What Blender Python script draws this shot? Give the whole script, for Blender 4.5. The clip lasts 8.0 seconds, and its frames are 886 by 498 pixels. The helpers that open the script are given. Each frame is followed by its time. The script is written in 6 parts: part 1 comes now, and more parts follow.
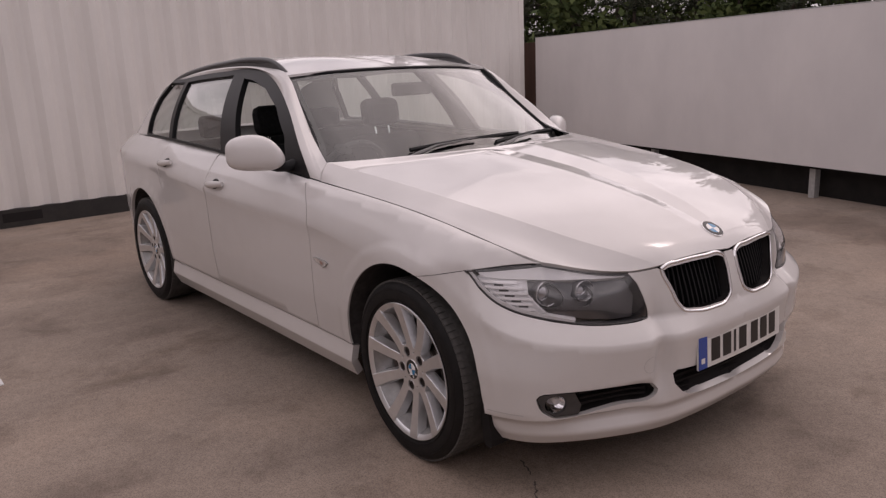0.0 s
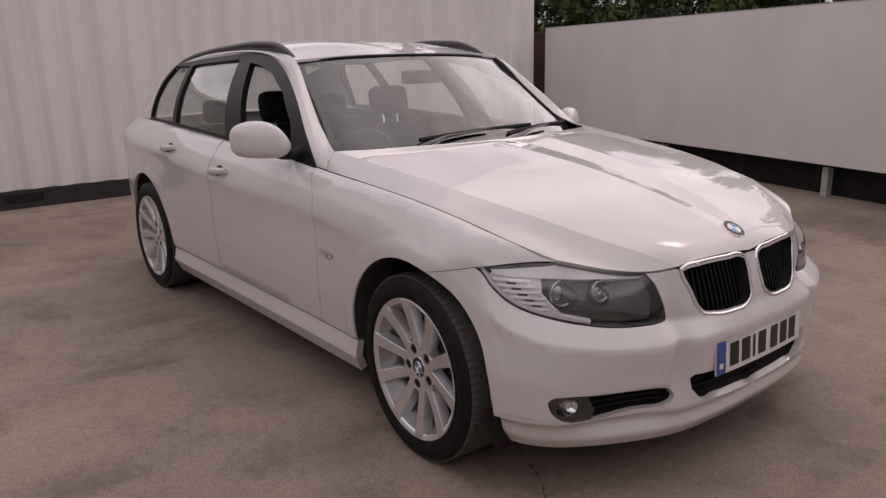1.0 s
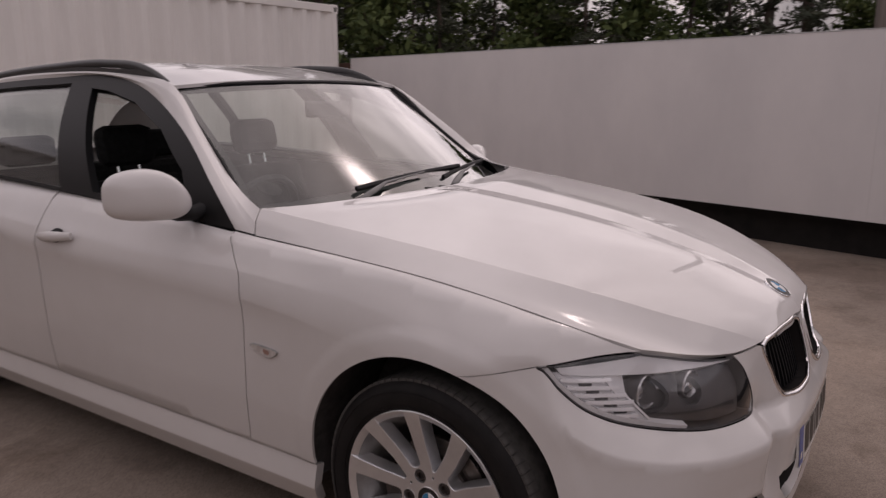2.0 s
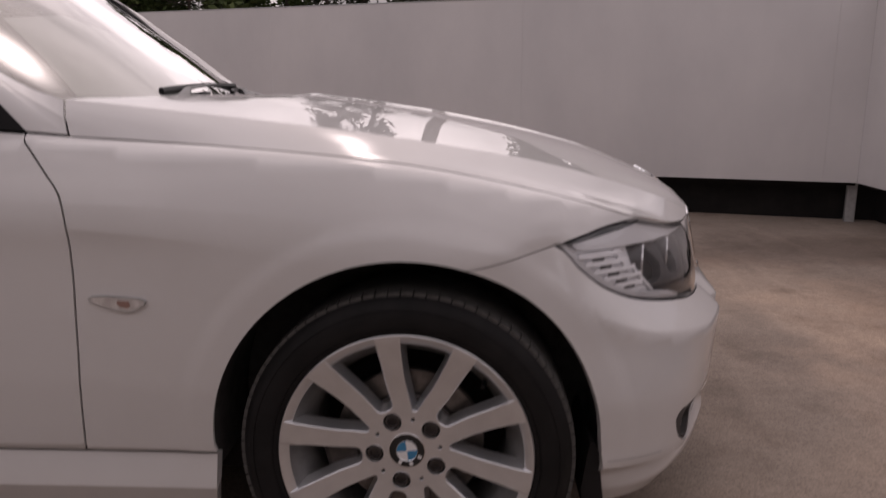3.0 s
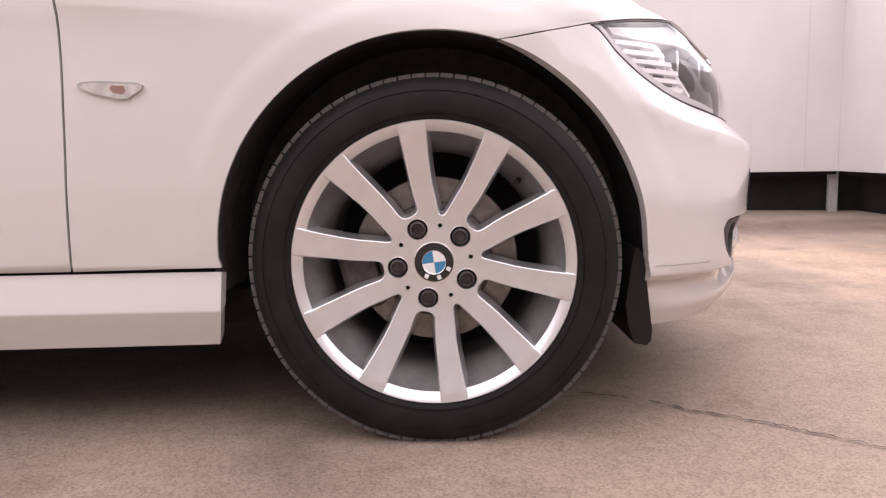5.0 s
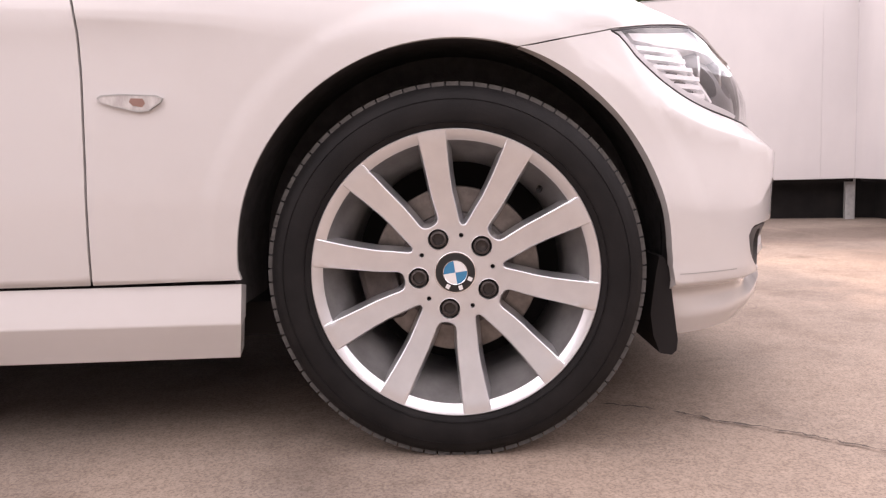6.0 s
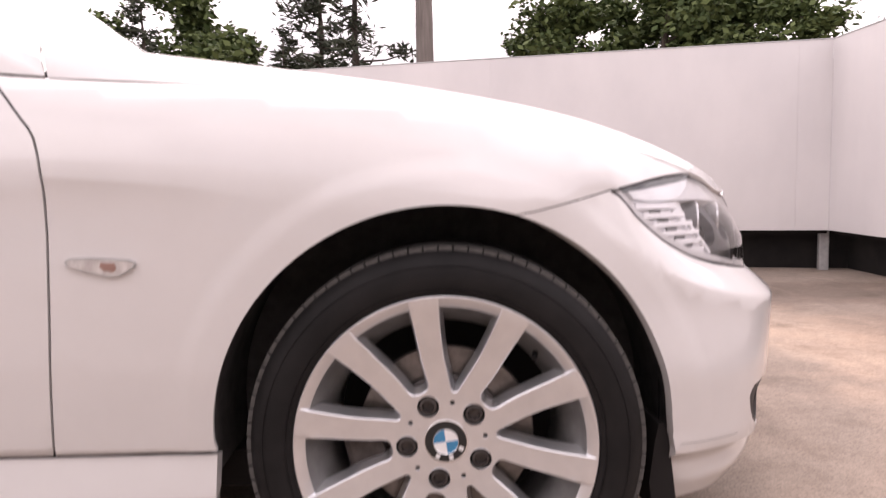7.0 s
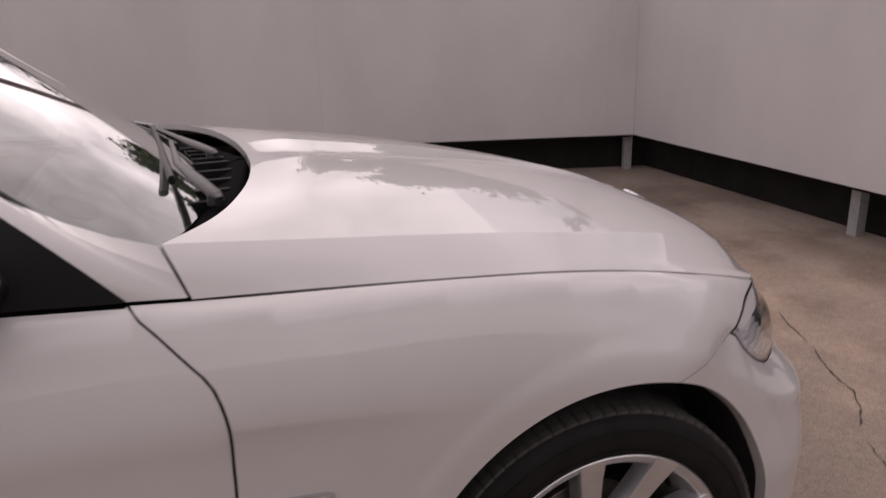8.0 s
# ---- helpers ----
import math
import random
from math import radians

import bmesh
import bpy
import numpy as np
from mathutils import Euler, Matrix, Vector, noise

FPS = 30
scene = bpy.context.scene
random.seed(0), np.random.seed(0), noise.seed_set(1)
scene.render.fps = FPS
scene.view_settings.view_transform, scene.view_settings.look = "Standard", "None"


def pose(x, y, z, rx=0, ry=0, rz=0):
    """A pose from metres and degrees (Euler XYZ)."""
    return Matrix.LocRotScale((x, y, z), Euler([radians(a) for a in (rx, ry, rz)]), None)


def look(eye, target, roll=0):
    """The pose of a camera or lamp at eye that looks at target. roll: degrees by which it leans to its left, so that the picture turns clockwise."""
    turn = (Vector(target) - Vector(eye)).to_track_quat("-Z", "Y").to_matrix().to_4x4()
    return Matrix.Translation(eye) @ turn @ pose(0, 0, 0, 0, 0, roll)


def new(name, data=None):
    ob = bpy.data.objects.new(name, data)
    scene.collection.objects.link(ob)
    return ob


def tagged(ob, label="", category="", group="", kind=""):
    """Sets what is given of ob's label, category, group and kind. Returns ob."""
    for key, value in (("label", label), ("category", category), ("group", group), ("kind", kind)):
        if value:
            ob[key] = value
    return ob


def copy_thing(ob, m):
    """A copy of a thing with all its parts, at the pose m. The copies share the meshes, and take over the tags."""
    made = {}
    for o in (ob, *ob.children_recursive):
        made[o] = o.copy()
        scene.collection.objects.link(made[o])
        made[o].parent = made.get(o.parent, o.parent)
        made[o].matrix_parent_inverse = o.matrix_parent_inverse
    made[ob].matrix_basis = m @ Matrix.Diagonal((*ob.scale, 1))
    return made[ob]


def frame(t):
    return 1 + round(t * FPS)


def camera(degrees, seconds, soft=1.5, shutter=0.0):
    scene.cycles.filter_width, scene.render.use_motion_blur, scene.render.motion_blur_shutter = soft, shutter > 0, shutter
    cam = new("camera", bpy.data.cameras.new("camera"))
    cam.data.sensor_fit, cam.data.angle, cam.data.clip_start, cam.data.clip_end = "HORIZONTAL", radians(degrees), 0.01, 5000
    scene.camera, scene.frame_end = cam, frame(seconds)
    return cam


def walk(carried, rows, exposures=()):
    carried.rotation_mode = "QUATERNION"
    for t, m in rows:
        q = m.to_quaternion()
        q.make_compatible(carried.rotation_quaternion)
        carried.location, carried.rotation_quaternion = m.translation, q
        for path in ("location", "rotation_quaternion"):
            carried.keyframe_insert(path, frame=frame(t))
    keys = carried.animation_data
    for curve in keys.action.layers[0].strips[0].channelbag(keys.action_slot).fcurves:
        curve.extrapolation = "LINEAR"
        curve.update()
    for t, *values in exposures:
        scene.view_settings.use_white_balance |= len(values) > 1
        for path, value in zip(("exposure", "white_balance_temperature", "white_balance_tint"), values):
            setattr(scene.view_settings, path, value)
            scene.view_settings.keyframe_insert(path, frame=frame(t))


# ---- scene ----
from mathutils.geometry import delaunay_2d_cdt

cam = camera(61.42, 8.0, soft=1.3, shutter=0.2)
# seconds, eye x y z, yaw, pitch, roll
ROWS = [
    (0, 2.0425, -2.3069, 1.3555, 51.074, -13.532, 2.348),
    (0.5, 2.0362, -2.2916, 1.3514, 51.602, -13.831, 2.025),
    (1, 1.9536, -2.2690, 1.3511, 51.556, -14.302, 1.212),
    (1.2, 1.8281, -2.2792, 1.3383, 50.589, -14.357, 0.799),
    (2.3, 0.6807, -2.2664, 1.3510, 24.759, -11.367, -0.531),
    (2.5, 0.5071, -2.2330, 1.3056, 18.485, -10.969, -1.225),
    (2.7, 0.3390, -2.2307, 1.2328, 10.529, -10.998, -0.791),
    (3, 0.1203, -2.2178, 1.0166, 1.969, -12.040, 0.055),
    (3.1, 0.0750, -2.1940, 0.8990, 1.346, -11.683, 0.300),
    (3.2, 0.0500, -2.1820, 0.7850, 1.320, -10.950, 0.100),
    (3.3, 0.0320, -2.1730, 0.6950, 1.281, -10.285, -0.100),
    (3.4, 0.0200, -2.1700, 0.6390, 0.726, -9.095, -0.080),
    (3.5, 0.0128, -2.1736, 0.5997, -0.099, -7.517, 0.184),
    (4, 0.0189, -2.1756, 0.5450, -1.591, -8.380, 1.216),
    (4.2, 0.0210, -2.1760, 0.5210, -1.272, -7.733, 1.400),
    (4.5, 0.0180, -2.1770, 0.5230, -0.665, -7.790, 1.300),
    (4.7, 0.0160, -2.1780, 0.5140, -0.636, -7.644, 1.100),
    (5.8, -0.0030, -2.1650, 0.5030, 0.403, -6.372, 1.900),
    (6, -0.0050, -2.1625, 0.5015, 0.420, -6.270, 1.900),
    (6.2, -0.0040, -2.1600, 0.5000, 0.317, -6.173, 2.000),
    (6.5, -0.0040, -2.1570, 0.4990, 0.259, -6.169, 1.200),
    (6.8, -0.0186, -2.1078, 0.5704, -0.541, -4.595, 1.266),
    (7, -0.0294, -2.0697, 0.7506, -1.596, -5.234, 1.076),
    (7.2, -0.0794, -2.0339, 0.9607, -4.779, -7.281, -0.422),
    (7.5, -0.2643, -1.9647, 1.2066, -10.263, -11.561, -2.728),
    (7.8, -0.4853, -1.9176, 1.3061, -16.909, -13.844, 1.033),
    (8, -0.6442, -1.8440, 1.2946, -20.427, -17.056, 1.486),
]
EXPOSURES = [(t, s, 6850, 26.5) for t, s in ((0.0, -0.06), (1.2, -0.15), (2.3, -0.43), (3.0, -0.35), (3.5, 0.36), (4.0, 0.93), (4.5, 1.27), (6.5, 1.53), (7.0, 1.33), (7.5, 0.38), (8.0, -0.14))]
walk(cam, [(t, pose(x, y, z, 90 + pitch, roll, yaw)) for t, x, y, z, yaw, pitch, roll in ROWS], EXPOSURES)

# ---- sky and sun: bright overcast, the sun high behind thin cloud beyond the fence ----
SUN_DIR = Vector((-0.015, 0.665, 0.747)).normalized()
world = bpy.data.worlds.new("overcast_sky")
world.use_nodes = True
scene.world = world
wn, wl = world.node_tree.nodes, world.node_tree.links
wn.clear()
w_out = wn.new("ShaderNodeOutputWorld")
w_bg = wn.new("ShaderNodeBackground")
w_sky = wn.new("ShaderNodeTexSky")
w_sky.sky_type, w_sky.sun_disc = "NISHITA", False
w_sky.sun_elevation, w_sky.sun_rotation = math.asin(SUN_DIR.z), math.atan2(SUN_DIR.x, SUN_DIR.y)
w_sky.dust_density, w_sky.air_density = 4.0, 1.0
w_co = wn.new("ShaderNodeTexCoord")
w_map = wn.new("ShaderNodeMapping")
w_map.inputs["Scale"].default_value = (1.0, 1.0, 1.35)
w_no = wn.new("ShaderNodeTexNoise")
w_no.inputs["Scale"].default_value, w_no.inputs["Detail"].default_value, w_no.inputs["Roughness"].default_value = 3.1, 10.0, 0.58
w_no.inputs["Distortion"].default_value = 0.5
w_ra = wn.new("ShaderNodeValToRGB")
w_ra.color_ramp.elements[0].position, w_ra.color_ramp.elements[0].color = 0.37, (5.0, 5.1, 5.3, 1)
w_ra.color_ramp.elements[1].position, w_ra.color_ramp.elements[1].color = 0.62, (14.6, 14.4, 14.2, 1)
# an overcast dome is darker towards the horizon and bright round the hidden sun
w_sep = wn.new("ShaderNodeSeparateXYZ")
w_up = wn.new("ShaderNodeValToRGB")
while len(w_up.color_ramp.elements) < 5:
    w_up.color_ramp.elements.new(0.5)
for e, (p, c) in zip(w_up.color_ramp.elements, ((0.0, 0.50), (0.12, 0.66), (0.30, 1.22), (0.6, 1.06), (1.0, 0.92))):
    e.position, e.color = p, (c, c, c, 1)
w_dot = wn.new("ShaderNodeVectorMath")
w_dot.operation = "DOT_PRODUCT"
w_dot.inputs[1].default_value = tuple(SUN_DIR)
w_pow = wn.new("ShaderNodeMath")
w_pow.operation = "POWER"
w_pow.inputs[1].default_value = 1500.0
w_clip = wn.new("ShaderNodeMath")
w_clip.operation = "MAXIMUM"
w_clip.inputs[1].default_value = 0.0
w_gl = wn.new("ShaderNodeMath")
w_gl.operation = "MULTIPLY_ADD"
w_gl.inputs[1].default_value = 11.0
w_mul = wn.new("ShaderNodeVectorMath")
w_mul.operation = "SCALE"
wl.new(w_co.outputs["Generated"], w_sep.inputs[0])
wl.new(w_sep.outputs["Z"], w_up.inputs["Fac"])
wl.new(w_co.outputs["Generated"], w_dot.inputs[0])
wl.new(w_dot.outputs["Value"], w_clip.inputs[0])
wl.new(w_clip.outputs[0], w_pow.inputs[0])
wl.new(w_pow.outputs[0], w_gl.inputs[0])
wl.new(w_up.outputs["Color"], w_gl.inputs[2])
w_mix = wn.new("ShaderNodeMixRGB")
w_mix.inputs[0].default_value = 0.88
w_bg.inputs["Strength"].default_value = 0.0905
wl.new(w_co.outputs["Generated"], w_map.inputs["Vector"])
wl.new(w_map.outputs["Vector"], w_no.inputs["Vector"])
wl.new(w_no.outputs["Fac"], w_ra.inputs["Fac"])
wl.new(w_sky.outputs["Color"], w_mix.inputs[1])
wl.new(w_ra.outputs["Color"], w_mix.inputs[2])
wl.new(w_mix.outputs["Color"], w_mul.inputs[0])
wl.new(w_gl.outputs[0], w_mul.inputs["Scale"])
wl.new(w_mul.outputs["Vector"], w_bg.inputs["Color"])
wl.new(w_bg.outputs["Background"], w_out.inputs["Surface"])
sun = new("sun", bpy.data.lights.new("sun", "SUN"))
sun.data.energy, sun.data.angle, sun.data.color = 0.5, radians(80), (1.0, 0.95, 0.88)
sun.matrix_world = look(SUN_DIR * 40, (0, 0, 0))


# ---- materials ----
def material(name, colour, rough=0.5, metal=0.0, coat=0.0, spec=0.5):
    m = bpy.data.materials.new(name)
    m.use_nodes = True
    b = m.node_tree.nodes["Principled BSDF"]
    b.inputs["Base Color"].default_value = (*colour, 1)
    b.inputs["Roughness"].default_value = rough
    b.inputs["Metallic"].default_value = metal
    b.inputs["Coat Weight"].default_value = coat
    b.inputs["Coat Roughness"].default_value = 0.02
    b.inputs["Specular IOR Level"].default_value = spec
    return m


def noise_node(m, scale, detail=4.0, rough=0.55, stretch=(1, 1, 1), vec="Object"):
    n, l = m.node_tree.nodes, m.node_tree.links
    co, mp, no = n.new("ShaderNodeTexCoord"), n.new("ShaderNodeMapping"), n.new("ShaderNodeTexNoise")
    mp.inputs["Scale"].default_value = stretch
    no.inputs["Scale"].default_value, no.inputs["Detail"].default_value, no.inputs["Roughness"].default_value = scale, detail, rough
    l.new(co.outputs[vec], mp.inputs["Vector"])
    l.new(mp.outputs["Vector"], no.inputs["Vector"])
    return no


def ramp(m, source, stops):
    r = m.node_tree.nodes.new("ShaderNodeValToRGB")
    while len(r.color_ramp.elements) < len(stops):
        r.color_ramp.elements.new(0.5)
    for e, (p, c) in zip(r.color_ramp.elements, stops):
        e.position, e.color = p, (*c, 1)
    m.node_tree.links.new(source, r.inputs["Fac"])
    return r


def mixed(m, kind, a, b, fac):
    x = m.node_tree.nodes.new("ShaderNodeMixRGB")
    x.blend_type = kind
    for sock, v in ((x.inputs[0], fac), (x.inputs[1], a), (x.inputs[2], b)):
        if isinstance(v, (int, float)):
            sock.default_value = v
        elif isinstance(v, tuple):
            sock.default_value = (*v, 1)
        else:
            m.node_tree.links.new(v, sock)
    return x.outputs[0]


def bsdf(m):
    return m.node_tree.nodes["Principled BSDF"]


def bump(m, source, strength, distance):
    b = m.node_tree.nodes.new("ShaderNodeBump")
    b.inputs["Strength"].default_value, b.inputs["Distance"].default_value = strength, distance
    m.node_tree.links.new(source, b.inputs["Height"])
    m.node_tree.links.new(b.outputs["Normal"], bsdf(m).inputs["Normal"])


def varied(name, c1, c2, scale, rough=0.5, stretch=(1, 1, 1), metal=0.0, grain=0.0, grain_scale=200.0, coat=0.0, spec=0.5):
    """A material that wanders between two colours, with a fine relief."""
    m = material(name, c1, rough, metal, coat, spec)
    n1 = noise_node(m, scale, 6.0, 0.6, stretch)
    r = ramp(m, n1.outputs["Fac"], [(0.35, c1), (0.65, c2)])
    m.node_tree.links.new(r.outputs["Color"], bsdf(m).inputs["Base Color"])
    if grain:
        n2 = noise_node(m, grain_scale, 3.0)
        bump(m, n2.outputs["Fac"], grain, 0.002)
    return m


def concrete():
    m = material("stained_concrete", (0.3, 0.25, 0.21), 0.85)
    L = m.node_tree.links
    big = noise_node(m, 0.55, 5.0, 0.6)
    base = ramp(m, big.outputs["Fac"], [(0.3, (0.213, 0.169, 0.141)), (0.5, (0.285, 0.232, 0.194)), (0.72, (0.385, 0.298, 0.236))])
    blot = noise_node(m, 2.3, 6.0, 0.65)
    dark = ramp(m, blot.outputs["Fac"], [(0.30, (0.60, 0.565, 0.54)), (0.48, (1, 1, 1))])
    c = mixed(m, "MULTIPLY", base.outputs["Color"], dark.outputs["Color"], 0.75)
    ring = noise_node(m, 1.1, 3.0, 0.5, (1, 0.45, 1))
    tide = ramp(m, ring.outputs["Fac"], [(0.47, (0, 0, 0)), (0.50, (1, 1, 1)), (0.56, (0, 0, 0))])
    c = mixed(m, "MIX", c, (0.41, 0.33, 0.27), mixed(m, "MULTIPLY", tide.outputs["Color"], (0.22, 0.22, 0.22), 1.0))
    grit = noise_node(m, 210.0, 2.0, 0.7)
    g = ramp(m, grit.outputs["Fac"], [(0.36, (0.55, 0.52, 0.5)), (0.5, (1, 1, 1)), (0.64, (1.32, 1.28, 1.24))])
    c = mixed(m, "MULTIPLY", c, g.outputs["Color"], 0.65)
    mott = noise_node(m, 28.0, 5.0, 0.65)
    mo = ramp(m, mott.outputs["Fac"], [(0.34, (0.80, 0.79, 0.78)), (0.62, (1.08, 1.08, 1.07))])
    c = mixed(m, "MULTIPLY", c, mo.outputs["Color"], 0.5)
    wet = noise_node(m, 0.8, 7.0, 0.62, (1, 0.55, 1))
    d = ramp(m, wet.outputs["Fac"], [(0.355, (0.58, 0.53, 0.48)), (0.415, (1, 1, 1))])
    c = mixed(m, "MULTIPLY", c, d.outputs["Color"], 0.7)
    # single damp patches with ragged edges; lighter washes brighten the ground as light would
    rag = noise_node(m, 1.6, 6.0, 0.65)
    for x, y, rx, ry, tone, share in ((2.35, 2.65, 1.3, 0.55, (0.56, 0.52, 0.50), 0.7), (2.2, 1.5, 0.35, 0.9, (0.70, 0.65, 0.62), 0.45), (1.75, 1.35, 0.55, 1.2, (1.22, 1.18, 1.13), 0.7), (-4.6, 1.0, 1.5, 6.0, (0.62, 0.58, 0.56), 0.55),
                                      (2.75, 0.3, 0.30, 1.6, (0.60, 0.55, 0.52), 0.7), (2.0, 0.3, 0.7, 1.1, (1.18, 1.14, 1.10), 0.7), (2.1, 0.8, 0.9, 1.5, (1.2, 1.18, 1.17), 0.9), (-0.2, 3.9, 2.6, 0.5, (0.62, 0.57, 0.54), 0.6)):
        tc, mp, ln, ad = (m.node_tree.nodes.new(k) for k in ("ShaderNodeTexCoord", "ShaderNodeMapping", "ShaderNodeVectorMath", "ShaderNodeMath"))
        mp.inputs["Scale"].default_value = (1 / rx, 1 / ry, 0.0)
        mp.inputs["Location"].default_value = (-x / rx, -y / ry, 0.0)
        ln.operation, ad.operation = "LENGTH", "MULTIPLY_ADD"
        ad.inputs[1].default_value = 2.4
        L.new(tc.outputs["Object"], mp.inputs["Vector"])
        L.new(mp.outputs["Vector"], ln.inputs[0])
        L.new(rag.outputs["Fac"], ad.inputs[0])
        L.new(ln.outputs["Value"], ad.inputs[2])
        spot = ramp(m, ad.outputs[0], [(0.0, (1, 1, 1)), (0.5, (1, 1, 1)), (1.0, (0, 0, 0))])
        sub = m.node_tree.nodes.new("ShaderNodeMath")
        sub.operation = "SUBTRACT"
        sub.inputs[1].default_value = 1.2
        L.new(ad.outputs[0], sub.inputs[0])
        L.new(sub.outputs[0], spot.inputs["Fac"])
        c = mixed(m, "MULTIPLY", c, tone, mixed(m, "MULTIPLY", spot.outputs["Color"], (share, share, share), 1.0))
    pits = m.node_tree.nodes.new("ShaderNodeTexVoronoi")
    pits.inputs["Scale"].default_value = 120.0
    co = m.node_tree.nodes.new("ShaderNodeTexCoord")
    L.new(co.outputs["Object"], pits.inputs["Vector"])
    p = ramp(m, pits.outputs["Distance"], [(0.10, (0.35, 0.32, 0.30)), (0.20, (1, 1, 1))])
    c = mixed(m, "MULTIPLY", c, p.outputs["Color"], 0.28)
    L.new(c, bsdf(m).inputs["Base Color"])
    bump(m, grit.outputs["Fac"], 0.2, 0.002)
    return m


def thin_glass(name, tint, gloss=1.0, haze=0.012, layers=1.75):
    """A pane: clear with a tint, and mirror-like towards a glancing view."""
    m = bpy.data.materials.new(name)
    m.use_nodes = True
    n, l = m.node_tree.nodes, m.node_tree.links
    n.clear()
    out, mix, tr, gl, fr = (n.new(k) for k in ("ShaderNodeOutputMaterial", "ShaderNodeMixShader", "ShaderNodeBsdfTransparent", "ShaderNodeBsdfGlossy", "ShaderNodeLayerWeight"))
    fr.inputs["Blend"].default_value = 0.5
    tr.inputs["Color"].default_value = (*tint, 1)
    gl.inputs["Roughness"].default_value = haze
    gl.inputs["Color"].default_value = (gloss, gloss, gloss, 1)
    fifth, mul = n.new("ShaderNodeMath"), n.new("ShaderNodeMath")
    fifth.operation, fifth.inputs[1].default_value = "POWER", 5.0
    mul.operation, mul.use_clamp = "MULTIPLY_ADD", True
    mul.inputs[1].default_value, mul.inputs[2].default_value = 0.96 * layers, 0.042 * layers
    l.new(fr.outputs["Facing"], fifth.inputs[0])
    l.new(fifth.outputs[0], mul.inputs[0])
    l.new(mul.outputs[0], mix.inputs[0])
    l.new(tr.outputs[0], mix.inputs[1])
    l.new(gl.outputs[0], mix.inputs[2])
    l.new(mix.outputs[0], out.inputs["Surface"])
    return m


def car_paint():
    m = material("white_paint", (0.67, 0.65, 0.64), 0.45, 0.0, 1.0, 0.15)
    dirt = noise_node(m, 1.7, 6.0, 0.65)
    c = ramp(m, dirt.outputs["Fac"], [(0.3, (0.625, 0.605, 0.592)), (0.6, (0.67, 0.65, 0.642))])
    m.node_tree.links.new(c.outputs["Color"], bsdf(m).inputs["Base Color"])
    smear = noise_node(m, 9.0, 5.0, 0.7)
    r = m.node_tree.nodes.new("ShaderNodeMapRange")
    r.inputs["To Min"].default_value, r.inputs["To Max"].default_value = 0.004, 0.016
    m.node_tree.links.new(smear.outputs["Fac"], r.inputs["Value"])
    m.node_tree.links.new(r.outputs["Result"], bsdf(m).inputs["Coat Roughness"])
    return m


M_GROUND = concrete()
M_PAINT = car_paint()
M_BLACK = material("black_trim", (0.011, 0.011, 0.012), 0.42, spec=0.22)
M_SURROUND = varied("dark_grey_plastic", (0.045, 0.042, 0.042), (0.065, 0.061, 0.06), 25, 0.6)
M_COWL = material("matt_cowl_black", (0.008, 0.008, 0.008), 0.95, spec=0.03)
M_WIPER = varied("dusty_satin_black", (0.016, 0.016, 0.017), (0.030, 0.029, 0.029), 40, 0.36)
M_GRILLE = material("grille_black", (0.006, 0.006, 0.007), 0.6, spec=0.2)
M_SATIN = varied("satin_black_rail", (0.02, 0.02, 0.022), (0.03, 0.03, 0.032), 20, 0.3)
M_VOID = material("unlit_recess_plastic", (0.024, 0.022, 0.022), 0.9, spec=0.1)
M_RUBBER = varied("tyre_rubber", (0.0085, 0.0080, 0.0084), (0.0150, 0.0138, 0.0140), 14, 0.6, grain=0.25, grain_scale=400, spec=0.2)
# worn rubber, its tone raised to show the lit edges of the blocks
M_TREAD = varied("worn_lit_tread", (0.05, 0.048, 0.046), (0.09, 0.086, 0.082), 30, 0.85)
M_LINER = varied("wheel_arch_felt", (0.058, 0.053, 0.053), (0.085, 0.08, 0.078), 30, 0.95, grain=0.4, grain_scale=300, spec=0.1)
M_ALLOY = varied("silver_alloy", (0.74, 0.75, 0.77), (0.80, 0.81, 0.83), 18, 0.31, metal=0.85, coat=0.3)
M_CHROME = material("chrome", (0.86, 0.86, 0.87), 0.06, 1.0)
# brake-dusted alloy, toned down further for the shade deep in the rim
M_BARREL = varied("dusty_shaded_alloy", (0.27, 0.265, 0.26), (0.40, 0.395, 0.39), 14, 0.42, metal=0.7)
M_DISC = varied("cast_steel", (0.17, 0.152, 0.14), (0.26, 0.235, 0.22), 40, 0.4, metal=0.75)
M_BOLT = varied("weathered_steel", (0.055, 0.048, 0.046), (0.095, 0.083, 0.078), 60, 0.5, metal=0.6)
M_BLUE = material("roundel_blue", (0.03, 0.22, 0.42), 0.25, coat=0.6)
M_WHITE = material("roundel_white", (0.8, 0.8, 0.8), 0.25, coat=0.6)
M_PLATE = varied("plate_white", (0.72, 0.72, 0.70), (0.76, 0.76, 0.74), 30, 0.35, coat=0.3)
M_PLATE_BLUE = material("plate_blue", (0.02, 0.07, 0.35), 0.35, coat=0.3)
M_PLATE_BLACK = material("plate_black", (0.015, 0.015, 0.015), 0.4)
M_LAMP_GREY = varied("lamp_bezel_grey", (0.070, 0.068, 0.070), (0.090, 0.088, 0.090), 30, 0.3, metal=0.3)
M_LAMP_RING = varied("lamp_ring_satin", (0.58, 0.575, 0.58), (0.64, 0.635, 0.64), 30, 0.22, metal=0.7)
M_PROJECTOR = material("projector_glass", (0.42, 0.42, 0.44), 0.06, 0.7, coat=1.0)
M_LAMP_BROW = material("lamp_brow_silver", (0.72, 0.715, 0.72), 0.3, 0.0)
M_CLEAR = material("clear_plastic_element", (0.93, 0.93, 0.94), 0.14, 0.0, coat=1.0)
